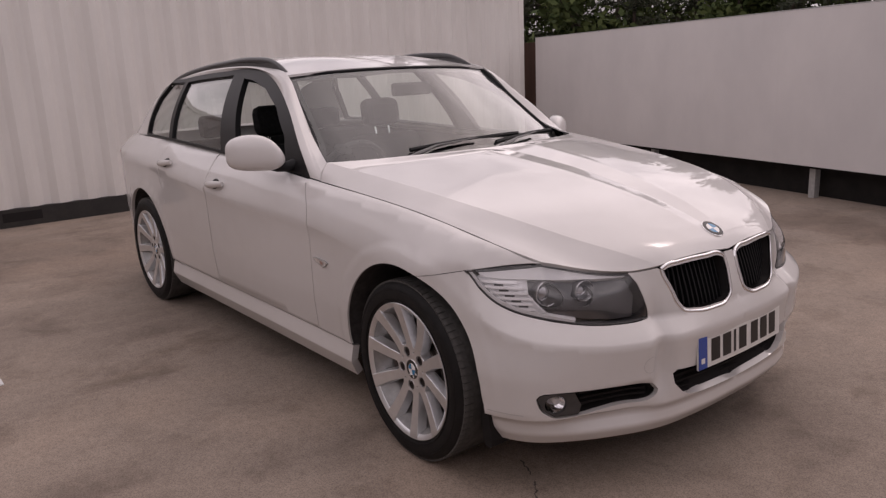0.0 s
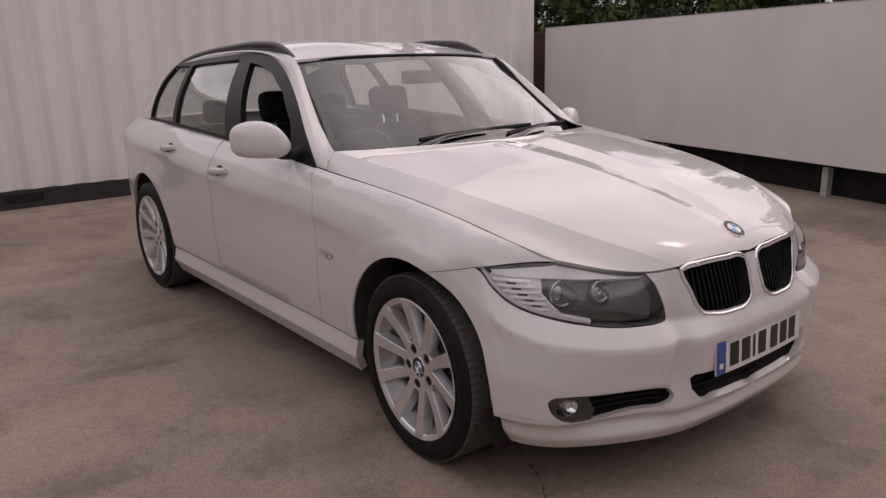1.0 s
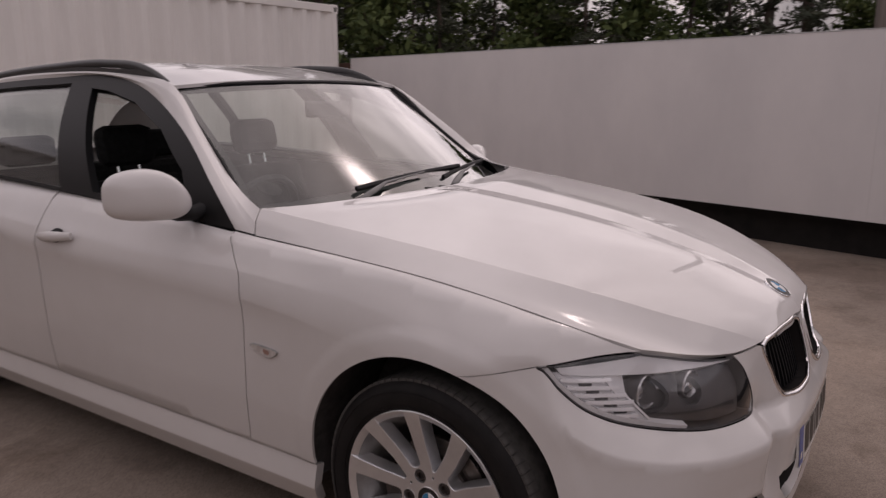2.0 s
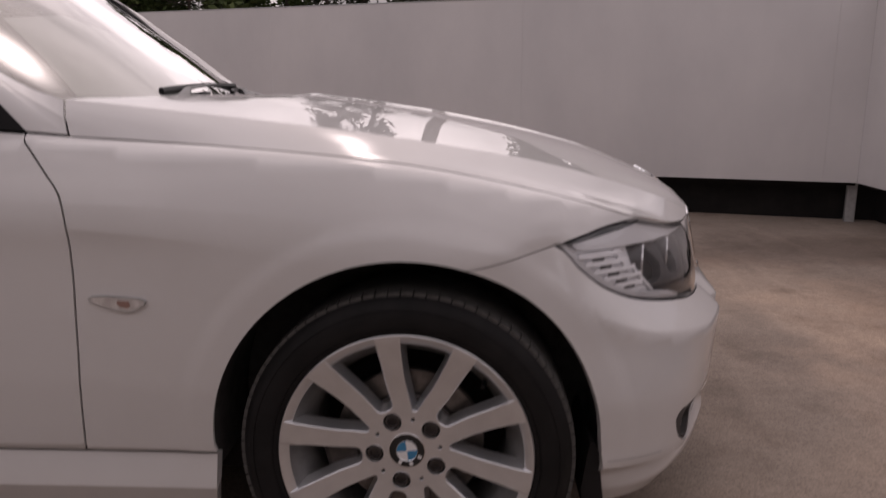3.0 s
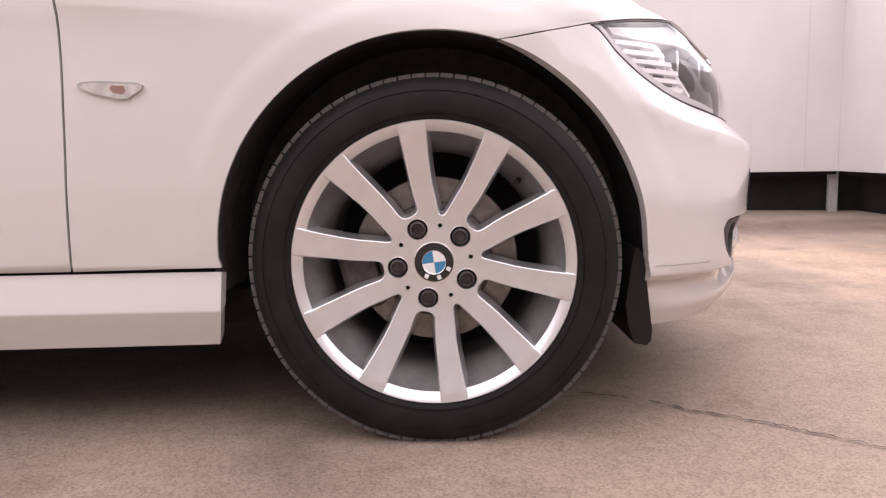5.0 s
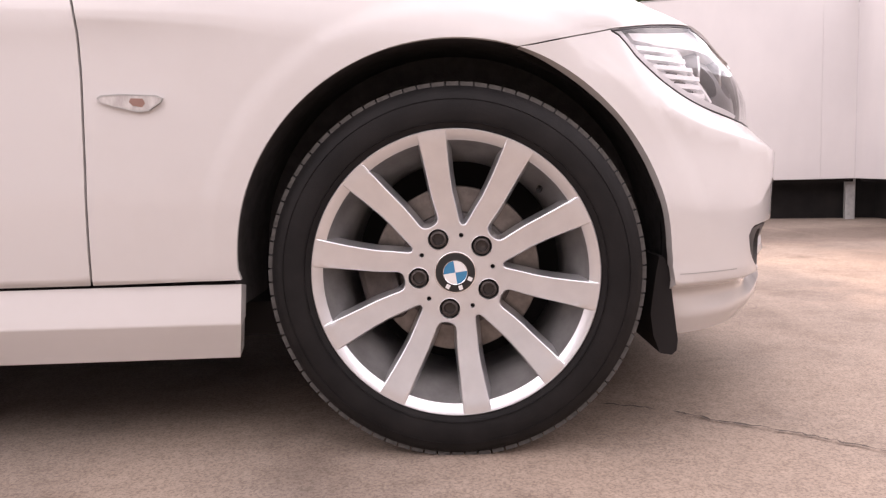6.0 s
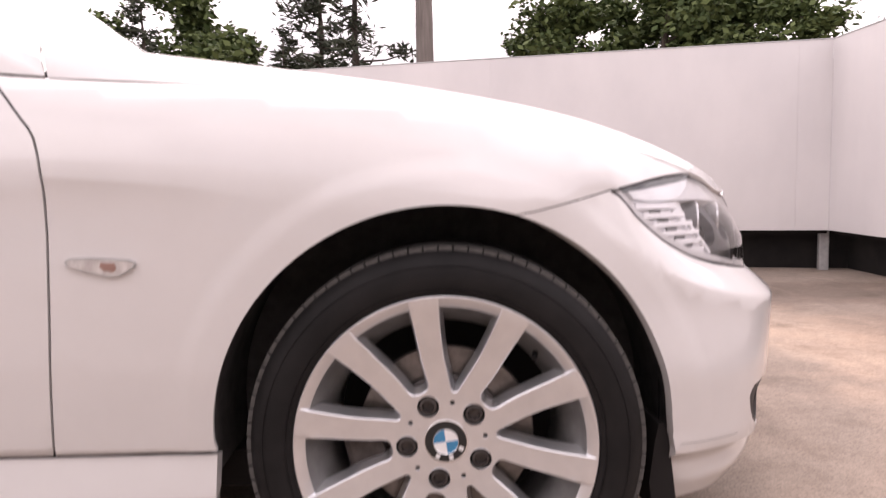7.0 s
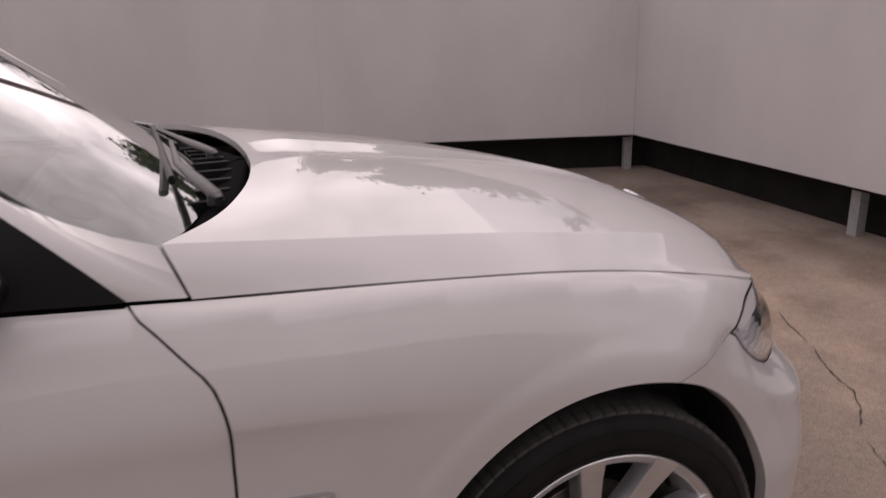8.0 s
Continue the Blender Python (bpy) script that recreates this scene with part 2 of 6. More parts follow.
M_LAMP_BACK = material("lamp_reflector_grey", (0.80, 0.80, 0.81), 0.28, 0.0)
M_REPEATER = varied("repeater_lens", (0.50, 0.47, 0.46), (0.78, 0.76, 0.75), 60, 0.12, (1, 1, 0.3), metal=0.35, coat=1.0)
M_AMBER = material("amber_bulb", (0.30, 0.18, 0.15), 0.3)
M_SEAT = varied("black_cloth", (0.012, 0.012, 0.013), (0.022, 0.022, 0.023), 40, 0.9, grain=0.3, grain_scale=500, spec=0.2)
M_DASH = varied("dashboard_plastic", (0.02, 0.02, 0.021), (0.03, 0.03, 0.031), 20, 0.6)
M_HEADLINER = varied("grey_headliner", (0.45, 0.43, 0.41), (0.5, 0.48, 0.46), 20, 0.9)
M_GLASS = thin_glass("windscreen_glass", (0.78, 0.84, 0.815), 1.0, 0.0, 2.25)
M_SIDE_GLASS = thin_glass("side_glass", (0.72, 0.77, 0.75), 0.9)
M_LENS = thin_glass("lamp_lens", (0.95, 0.95, 0.96), 1.0, 0.02, 1.6)
M_RED = material("red_lens", (0.35, 0.01, 0.01), 0.15, coat=1.0)
M_FENCE = varied("grey_white_board", (0.58, 0.56, 0.56), (0.645, 0.62, 0.615), 1.3, 0.5, (1, 1, 0.6), coat=0.1)
M_CLOSE = varied("added_wall_grey", (0.27, 0.26, 0.25), (0.33, 0.32, 0.31), 1.2, 0.7)
M_PLINTH = varied("black_board", (0.012, 0.011, 0.011), (0.02, 0.018, 0.017), 6, 0.85, spec=0.2)
M_POST = varied("galvanised_post", (0.36, 0.36, 0.36), (0.46, 0.46, 0.45), 30, 0.5, metal=0.3)
M_CONT = varied("white_container_paint", (0.70, 0.675, 0.65), (0.77, 0.745, 0.72), 2.2, 0.45, (1, 1, 0.25))
M_CONT_BASE = varied("dark_base_rail", (0.018, 0.016, 0.016), (0.03, 0.027, 0.025), 8, 0.7)
M_RUST = varied("rust_brown_timber", (0.055, 0.025, 0.018), (0.085, 0.04, 0.028), 5, 0.8, (1, 1, 0.2))
M_POLE = varied("weathered_pole", (0.12, 0.10, 0.09), (0.19, 0.165, 0.15), 6, 0.9, (6, 6, 0.3), grain=0.4, grain_scale=60)
M_BARK = varied("pine_bark", (0.05, 0.037, 0.03), (0.085, 0.065, 0.052), 8, 0.95, (1, 1, 0.3))
M_CRACK = material("crack_dirt", (0.085, 0.07, 0.06), 0.95)


def leaf_material(name, a, b):
    m = material(name, a, 0.7, spec=0.25)
    g = m.node_tree.nodes.new("ShaderNodeNewGeometry")
    r = ramp(m, g.outputs["Random Per Island"], [(0.0, a), (1.0, b)])
    m.node_tree.links.new(r.outputs["Color"], bsdf(m).inputs["Base Color"])
    return m


M_PINE = leaf_material("pine_needles", (0.026, 0.034, 0.021), (0.062, 0.068, 0.044))
M_LEAF = leaf_material("green_leaves", (0.036, 0.058, 0.018), (0.095, 0.122, 0.040))


# ---- mesh helpers ----
def link(name, verts, faces, mat, parent=None, label="", smooth_faces=False):
    me = bpy.data.meshes.new(name)
    me.from_pydata([tuple(map(float, v)) for v in verts], [], [tuple(map(int, f)) for f in faces])
    me.materials.append(mat)
    if smooth_faces:
        me.polygons.foreach_set("use_smooth", [True] * len(me.polygons))
        me.set_sharp_from_angle(angle=radians(38))
    ob = new(name, me)
    if parent is not None:
        ob.parent = parent
    if label:
        ob["label"] = label
    return ob


def part(name, bm, mat, parent=None, label="", smooth_faces=False):
    me = bpy.data.meshes.new(name)
    bmesh.ops.recalc_face_normals(bm, faces=bm.faces)
    bm.to_mesh(me)
    bm.free()
    me.materials.append(mat)
    if smooth_faces:
        me.polygons.foreach_set("use_smooth", [True] * len(me.polygons))
    ob = new(name, me)
    if parent is not None:
        ob.parent = parent
    if label:
        ob["label"] = label
    return ob


def add_box(bm, x0, x1, y0, y1, z0, z1, bevel=0.0, m=None):
    r = bmesh.ops.create_cube(bm, size=1.0)
    for v in r["verts"]:
        v.co = Vector(((x0 + x1) / 2 + v.co.x * (x1 - x0), (y0 + y1) / 2 + v.co.y * (y1 - y0), (z0 + z1) / 2 + v.co.z * (z1 - z0)))
    if bevel:
        edges = list({e for v in r["verts"] for e in v.link_edges})
        out = bmesh.ops.bevel(bm, geom=edges, offset=bevel, segments=2, profile=0.5, affect="EDGES")
        if m is not None:
            bmesh.ops.transform(bm, matrix=m, verts=list({v for f in out["faces"] for v in f.verts} | {v for v in r["verts"] if v.is_valid}))
    elif m is not None:
        bmesh.ops.transform(bm, matrix=m, verts=r["verts"])


def box(name, dims, mat, parent=None, label="", bevel=0.0, m=None):
    bm = bmesh.new()
    add_box(bm, *dims, bevel=bevel)
    if m is not None:
        bmesh.ops.transform(bm, matrix=m, verts=bm.verts)
    return part(name, bm, mat, parent, label)


def tube(points, radii, n=10, squash=1.0, up=(0, 0, 1)):
    """Rings along a line of points: verts and faces of a closed tube."""
    pts = [Vector(p) for p in points]
    v, f = [], []
    for i, p in enumerate(pts):
        d = (pts[min(i + 1, len(pts) - 1)] - pts[max(i - 1, 0)]).normalized()
        a = d.cross(Vector(up))
        a = a.normalized() if a.length > 1e-4 else Vector((1, 0, 0))
        b = a.cross(d)
        for k in range(n):
            t = 2 * math.pi * k / n
            v.append(p + radii[i] * (a * math.cos(t) + b * math.sin(t) * squash))
    for i in range(len(pts) - 1):
        for k in range(n):
            f.append((i * n + k, i * n + (k + 1) % n, (i + 1) * n + (k + 1) % n, (i + 1) * n + k))
    f.append(tuple(range(n))[::-1])
    f.append(tuple((len(pts) - 1) * n + k for k in range(n)))
    return v, f


def lathe(profile, n=72, axis_y=True):
    """Turns (radius, depth) pairs round the y axis."""
    v, f = [], []
    for r, d in profile:
        for k in range(n):
            t = 2 * math.pi * k / n
            v.append((r * math.cos(t), d, r * math.sin(t)))
    for i in range(len(profile) - 1):
        for k in range(n):
            f.append((i * n + k, i * n + (k + 1) % n, (i + 1) * n + (k + 1) % n, (i + 1) * n + k))
    return v, f


# ---- ground ----
bm = bmesh.new()
bmesh.ops.create_grid(bm, x_segments=8, y_segments=8, size=400)
bmesh.ops.translate(bm, vec=(0, 0, -0.012), verts=bm.verts)
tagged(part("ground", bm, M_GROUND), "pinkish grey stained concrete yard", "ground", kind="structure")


def crack(points, width):
    rng = random.Random(len(points))
    v, f = [], []
    pts = []
    for a, b in zip(points[:-1], points[1:]):
        for k in range(5):
            t = k / 5
            pts.append((a[0] + (b[0] - a[0]) * t + rng.uniform(-0.004, 0.004), a[1] + (b[1] - a[1]) * t + rng.uniform(-0.004, 0.004)))
    pts.append(points[-1])
    for i, p in enumerate(pts):
        q = pts[min(i + 1, len(pts) - 1)]
        o = pts[max(i - 1, 0)]
        d = Vector((q[0] - o[0], q[1] - o[1])).normalized()
        w = width * rng.uniform(0.15, 1.0) * (0.2 if i in (0, len(pts) - 1) else 1)
        v += [(p[0] - d.y * w, p[1] + d.x * w, -0.008), (p[0] + d.y * w, p[1] - d.x * w, -0.008)]
    for i in range(len(pts) - 1):
        f.append((2 * i, 2 * i + 1, 2 * i + 3, 2 * i + 2))
    return tagged(link("ground_crack", v, f, M_CRACK), "thin dark crack across the concrete", "crack", kind="structure")


crack([(0.300, -0.615), (0.341, -0.636), (0.382, -0.653), (0.405, -0.668)], 0.0035)
crack([(0.436, -0.684), (0.458, -0.701), (0.495, -0.737), (0.536, -0.765), (0.591, -0.800), (0.638, -0.835), (0.665, -0.862), (0.702, -0.889), (0.739, -0.925), (0.80, -0.98), (0.90, -1.08)], 0.0042)
crack([(1.86, 0.60), (1.80, 0.50), (1.742, 0.355), (1.71, 0.285)], 0.0028)
crack([(1.69, 0.23), (1.629, 0.132), (1.574, 0.031), (1.539, -0.09), (1.450, -0.205), (1.36, -0.28)], 0.0045)
crack([(1.30, -0.36), (1.254, -0.45), (1.21, -0.52)], 0.003)
scrap = bmesh.new()
add_box(scrap, -1.95, -1.86, -1.93, -1.905, -0.012, -0.008)
tagged(part("paper_scrap", scrap, M_WHITE), "small white paper scrap lying on concrete", "litter")

# ---- fences ----
CORNER = Vector((3.108, 3.61, 0))
SLOPE = -0.2815


def fence_run(name, origin, along, length, panel, first, legs, label, lap):
    """White boards over an open black plinth with steel feet, along a line."""
    rot = Matrix.Translation(origin) @ Matrix.Rotation(math.atan2(along[1], along[0]), 4, "Z")
    root = new(name)
    root.matrix_world = rot
    tagged(root, label, "fence", kind="structure")
    a, k = 0.0, 0
    b = first
    while a < length - 0.01:
        p = box("board", (a + 0.0003, min(b, length) - 0.0003, 0, 0.04, 0.312, 1.762), M_FENCE, root, bevel=0.001)
        p.matrix_parent_inverse = Matrix()
        a, b = b, b + panel
    for q in legs:
        leg = box("post", (q - 0.035, q + 0.035, 0.12, 0.19, -0.015, 1.6), M_POST, root, "grey galvanised steel post", bevel=0.004)
    box("top_rail", (0.0, length, -0.003, 0.05, 1.763, 1.772), M_POST, root, bevel=0.001)
    box("bottom_rail", (0.0, length, 0.045, 0.115, 0.285, 0.36), M_PLINTH, root)
    box("plinth", (-0.30 if lap < 0 else 0.0, length + max(lap, 0), 0.26 + 0.004 * (lap < 0), 0.30, -0.015, 0.9), M_PLINTH, root, "black boarding behind the feet")
    return root


d1 = Vector((-1, -SLOPE, 0)).normalized()
# the long fence runs away from the corner, its back on the far side
fr = Vector((1, SLOPE, 0)).normalized()
L1 = 9.75
fence_run("fence_long", CORNER - fr * L1, fr, L1, 2.40, L1 - 0.24 - 2.40 * 3, [L1 - 0.0, L1 - 2.26, L1 - 4.66, L1 - 7.06, L1 - 9.46], "greyish white board fence on steel feet", 0.30)
fs = Vector((0.0385, 1.0, 0)).normalized()
fence_run("fence_side", CORNER, -fs, 9.0, 2.40, 2.62, [2.24, 4.64, 7.04], "greyish white board fence at right angles to the long one", -0.30)

# ---- unseen wall added behind the camera to hold back light from the car's flank ----
bm = bmesh.new()
add_box(bm, -14, 9, -6.5, -6.2, -0.015, 3.4)
tagged(part("unseen_wall_south", bm, M_CLOSE), "added unseen grey wall that dims the light from behind the camera", "wall", kind="structure")

# ---- shipping container ----
def container():
    root = new("shipping_container")
    tagged(root, "white corrugated steel shipping container with dark base rail", "container")
    x, y0, y1, top = -6.42, -6.04, 6.15, 2.50
    v, f = [], []
    pitch, depth = 0.278, 0.046
    ys = []
    y = y0 + 0.12
    while y < y1 - 0.12:
        ys += [(y, 0.0), (y + 0.072, 0.0), (y + 0.140, -depth), (y + 0.210, -depth)]
        y += pitch
    ys = [q for q in ys if q[0] < y1 - 0.1] + [(y1 - 0.1, 0.0)]
    for yy, d in ys:
        v += [(x + d - 0.012, yy, 0.17), (x + d - 0.012, yy, top - 0.1)]
    for i in range(len(ys) - 1):
        f.append((2 * i, 2 * i + 2, 2 * i + 3, 2 * i + 1))
    link("side_wall", v, f, M_CONT, root, "corrugated steel side")
    box("base_rail", (x - 0.12, x, y0, y1, -0.015, 0.172), M_CONT_BASE, root, "dark base rail", bevel=0.004)
    for yy in (-1.0, 1.1):
        box("fork_pocket", (x - 0.02, x + 0.003, yy - 0.18, yy + 0.18, 0.045, 0.135), M_VOID, root)
    box("top_rail", (x - 0.08, x, y0, y1, top - 0.1, top), M_CONT, root, bevel=0.006)
    for yy in (y0, y1 - 0.1):
        box("corner_post", (x - 0.14, x + 0.004, yy, yy + 0.1, 0.172, top - 0.12), M_CONT, root, bevel=0.008)
        bm = bmesh.new()
        add_box(bm, x - 0.16, x + 0.008, yy - 0.004, yy + 0.115, top - 0.12, top + 0.006, bevel=0.008)
        cast = part("corner_casting", bm, M_CONT, root)
        box("casting_slot", (x + 0.006, x + 0.0095, yy + 0.035, yy + 0.08, top - 0.09, top - 0.03), M_VOID, cast)
    box("roof", (x - 2.43, x - 0.06, y0, y1, top - 0.07, top - 0.015), M_CONT, root)
    box("end_wall", (x - 2.40, x - 0.12, y1 - 0.06, y1 - 0.02, 0.1, top - 0.06), M_CONT, root)
    box("rear_wall", (x - 2.43, x - 2.39, y0, y1, 0.0, top - 0.05), M_CONT, root)
    return root


container()
bm = bmesh.new()
add_box(bm, -6.95, -6.30, 6.62, 6.70, -0.015, 1.72, bevel=0.004)
tagged(part("brown_timber_panel", bm, M_RUST), "dark reddish brown timber panel between container and fence", "fence panel", kind="structure")

# ---- telegraph pole ----
v, f = tube([(0.066, 11.4, -0.015), (0.066, 11.4, 3.0), (0.066, 11.4, 7.5)], [0.165, 0.155, 0.13], 20)
tagged(link("telegraph_pole", v, f, M_POLE, smooth_faces=True), "weathered grey wooden telegraph pole behind the fence", "pole")


# ---- trees ----
def leaf_cluster(rng, verts, faces, centre, spread, count, size, flat=1.0, needle=False):
    for _ in range(count):
        c = Vector(centre) + Vector((rng.gauss(0, spread), rng.gauss(0, spread), rng.gauss(0, spread * flat)))
        a = Vector((rng.gauss(0, 1), rng.gauss(0, 1), rng.gauss(0, 0.6))).normalized()
        b = a.cross(Vector((rng.gauss(0, 1), rng.gauss(0, 1), rng.gauss(0, 1)))).normalized()
        s = size * rng.uniform(0.6, 1.4)
        w = s * (0.22 if needle else 0.55)
        i = len(verts)
        verts += [c - a * s, c + b * w, c + a * s, c - b * w]
        faces.append((i, i + 1, i + 2, i + 3))


def tree(seed, height, kind):
    rng = random.Random(seed)
    root = new("pine_tree" if kind == "pine" else "broadleaf_tree")
    pine = kind == "pine"
    tagged(root, "dark sparse pine tree beyond the fence" if pine else "dense green broadleaf tree beyond the fence", "tree", group="trees beyond the fence")
    lean = rng.uniform(-0.25, 0.25)
    trunk = [Vector((lean * (t / 6) ** 2 + 0.05 * math.sin(t + seed), 0.04 * math.cos(1.7 * t), height * t / 6)) for t in range(7)]
    r0 = 0.10 + 0.012 * height
    tv, tf = tube(trunk, [r0 * (1 - t / 6.6) for t in range(7)], 8)
    lv, lf = [], []
    limbs = 26 if pine else 20
    for k in range(limbs):
        h = (0.16 + 0.82 * (k + rng.random()) / limbs) if pine else (0.10 + 0.85 * (k + rng.random()) / limbs)
        base = trunk[0].lerp(trunk[-1], h)
        base.z = height * h
        az = rng.uniform(0, 2 * math.pi)
        span = height * ((0.30 * (1.08 - h) ** 0.8) if pine else (0.30 * math.sin(math.pi * (0.18 + 0.78 * h)) + 0.03)) * rng.uniform(0.6, 1.2)
        rise = span * (rng.uniform(-0.1, 0.35) if pine else rng.uniform(0.1, 0.6))
        tip = base + Vector((math.cos(az) * span, math.sin(az) * span, rise))
        mid = base.lerp(tip, 0.5) + Vector((0, 0, -0.06 * span))
        bv, bf = tube([base, mid, tip], [r0 * 0.28 * (1.1 - h), r0 * 0.16 * (1.1 - h), 0.008], 5)
        o = len(tv)
        tv += bv
        tf += [tuple(i + o for i in q) for q in bf]
        n = 5 if pine else 7
        for j in range(n):
            t = (j + 1) / n
            c = base.lerp(tip, t) + Vector((rng.gauss(0, 0.12), rng.gauss(0, 0.12), rng.gauss(0, 0.10))) * (span * 0.5 + 0.2)
            if pine:
                leaf_cluster(rng, lv, lf, c, 0.09 + 0.028 * span, 22, 0.105, 0.55, True)
            else:
                leaf_cluster(rng, lv, lf, c, 0.13 + 0.045 * span, 58, 0.078, 0.75)
    link("trunk", tv, tf, M_BARK, root, smooth_faces=True)
    link("crown", lv, lf, M_PINE if pine else M_LEAF, root)
    return root


KINDS = [tree(3, 5.6, "pine"), tree(11, 6.0, "pine"), tree(23, 4.5, "broadleaf"), tree(31, 4.9, "broadleaf")]
# azimuth to the right of the fence's far side, distance, kind, size
GROVE = [(-41, 15, 1, 1.0), (-38, 19, 3, 1.15), (-36, 14, 2, 1.0), (-34, 18, 1, 0.8), (-31.5, 13.5, 0, 0.66), (-30, 20, 3, 0.95), (-27.5, 15, 1, 0.62),
         (-26, 19, 0, 0.85), (-24, 14.5, 2, 0.80), (-22.0, 17, 3, 0.80), (-20.5, 14, 1, 0.66), (-16.8, 15.5, 2, 1.0), (-14, 18, 3, 0.85), (-10.8, 16, 0, 0.7),
         (-8, 16, 0, 1.0), (-5.5, 15, 0, 1.05), (-1.6, 14.5, 2, 0.62), (8.5, 17, 2, 0.95), (11, 16, 3, 0.95), (14, 17, 2, 1.05), (17, 15.5, 3, 1.0),
         (20, 17, 2, 1.1), (23, 16, 3, 0.95), (25.5, 15, 2, 0.9), (33, 17, 0, 0.8), (-46, 18, 3, 1.2), (-51, 20, 1, 1.2)]
used = set()
for i, (az, dist, k, size) in enumerate(GROVE):
    a = radians(az)
    m = pose(0.2 + dist * math.sin(a), -2.1 + dist * math.cos(a), -0.02, 0, 0, 77 * i) @ Matrix.Scale(size, 4)
    if k in used:
        t = copy_thing(KINDS[k], m)
        t.scale = (size,) * 3
    else:
        used.add(k)
        KINDS[k].matrix_world = m


# ---- car surfaces (half car, y positive; mirrored when built) ----
def spline(pts):
    """A smooth curve through the points, parameter 0..1 by chord length."""
    p = np.array(pts, float)
    d = np.r_[0, np.cumsum(np.sqrt(np.linalg.norm(np.diff(p, axis=0), axis=1) * np.linalg.norm(np.diff(p, axis=0), axis=1)))]
    u = d / d[-1]
    h = np.diff(u)[:, None]
    sl = np.diff(p, axis=0) / h
    m = np.empty_like(p)
    m[1:-1] = (sl[:-1] * h[1:] + sl[1:] * h[:-1]) / (h[1:] + h[:-1])
    m[0], m[-1] = 1.5 * sl[0] - 0.5 * m[1], 1.5 * sl[-1] - 0.5 * m[-2]

    def at(t):
        t = np.clip(np.atleast_1d(np.asarray(t, float)), 0, 1)
        k = np.clip(np.searchsorted(u, t, side="right") - 1, 0, len(u) - 2)
        w = (u[k + 1] - u[k])[:, None]
        a = (t - u[k])[:, None] / w
        return ((2 * a**3 - 3 * a**2 + 1) * p[k] + (a**3 - 2 * a**2 + a) * w * m[k]
                + (3 * a**2 - 2 * a**3) * p[k + 1] + (a**3 - a**2) * w * m[k + 1])
    return at


def smooth(a, b, x):
    t = np.clip((np.asarray(x, float) - a) / (b - a), 0, 1)
    return t * t * (3 - 2 * t)


# plan outline of the body at bumper height, nose to tail
PLAN = spline([(0.775, 0), (0.77, 0.2), (0.748, 0.38), (0.702, 0.52), (0.628, 0.66), (0.525, 0.775), (0.40, 0.852), (0.25, 0.893), (0.1, 0.905),
               (-0.3, 0.905), (-0.9, 0.902), (-1.6, 0.902), (-2.3, 0.905), (-2.76, 0.907), (-3.1, 0.885), (-3.4, 0.82), (-3.6, 0.70),
               (-3.70, 0.5), (-3.75, 0.25), (-3.755, 0)])
_q = PLAN(np.linspace(0, 1, 6001))
_len = np.r_[0, np.cumsum(np.linalg.norm(np.diff(_q, axis=0), axis=1))]
SMAX = _len[-1]
_sg = np.linspace(0, SMAX, 2400)
_pg = np.stack([np.interp(_sg, _len, _q[:, 0]), np.interp(_sg, _len, _q[:, 1])], 1)
_tg = np.gradient(_pg, _sg, axis=0)
_k = np.ones(41) / 41
for _c in range(2):
    _tg[:, _c] = np.convolve(np.pad(_tg[:, _c], 20, mode="edge"), _k, "valid")
_tg[0], _tg[-1] = (0, 1), (0, -1)
_tg /= np.linalg.norm(_tg, axis=1)[:, None]
_ng = np.stack([_tg[:, 1], -_tg[:, 0]], 1)


def plan_at(s):
    s = np.clip(s, 0, SMAX)
    return (np.stack([np.interp(s, _sg, _pg[:, k]) for k in (0, 1)], 1), np.stack([np.interp(s, _sg, _ng[:, k]) for k in (0, 1)], 1))


def to_s(x, y):
    """The place along the plan outline, and the depth inside it, of a point."""
    d = np.array([x, y], float) - _pg
    k = int(np.argmin((d**2).sum(1)))
    return _sg[k], -float(d[k] @ _ng[k])


def sx(x):
    """The place along the outline of a station x on the flank."""
    return float(np.interp(-x, -_pg[:, 0], _sg))


def rail(pts):
    """Depth and height along the outline of an edge that is given in space."""
    q = [(*to_s(x, y), z) for x, y, z in pts]
    q[0] = (0.0, q[0][1], q[0][2])
    q[-1] = (SMAX, q[-1][1], q[-1][2])
    c = spline([(a, b * 3, z * 3) for a, b, z in q])(np.linspace(0, 1, 3000))
    return c[:, 0], c[:, 1] / 3, c[:, 2] / 3


TOP = [(0.705, 0, 0.716), (0.695, 0.15, 0.722), (0.672, 0.33, 0.716), (0.624, 0.447, 0.71), (0.585, 0.515, 0.717), (0.548, 0.573, 0.729),
       (0.507, 0.63, 0.745), (0.469, 0.676, 0.757), (0.35, 0.725, 0.7965), (0.236, 0.752, 0.8275), (0, 0.79, 0.877), (-0.3, 0.805, 0.9085),
       (-0.64, 0.806, 0.9305), (-0.723, 0.807, 0.937), (-1.63, 0.784, 0.984), (-2.35, 0.77, 1.013), (-2.92, 0.762, 1.022), (-3.3, 0.71, 1.02),
       (-3.58, 0.58, 1.0), (-3.68, 0.3, 1.0), (-3.70, 0, 1.0)]
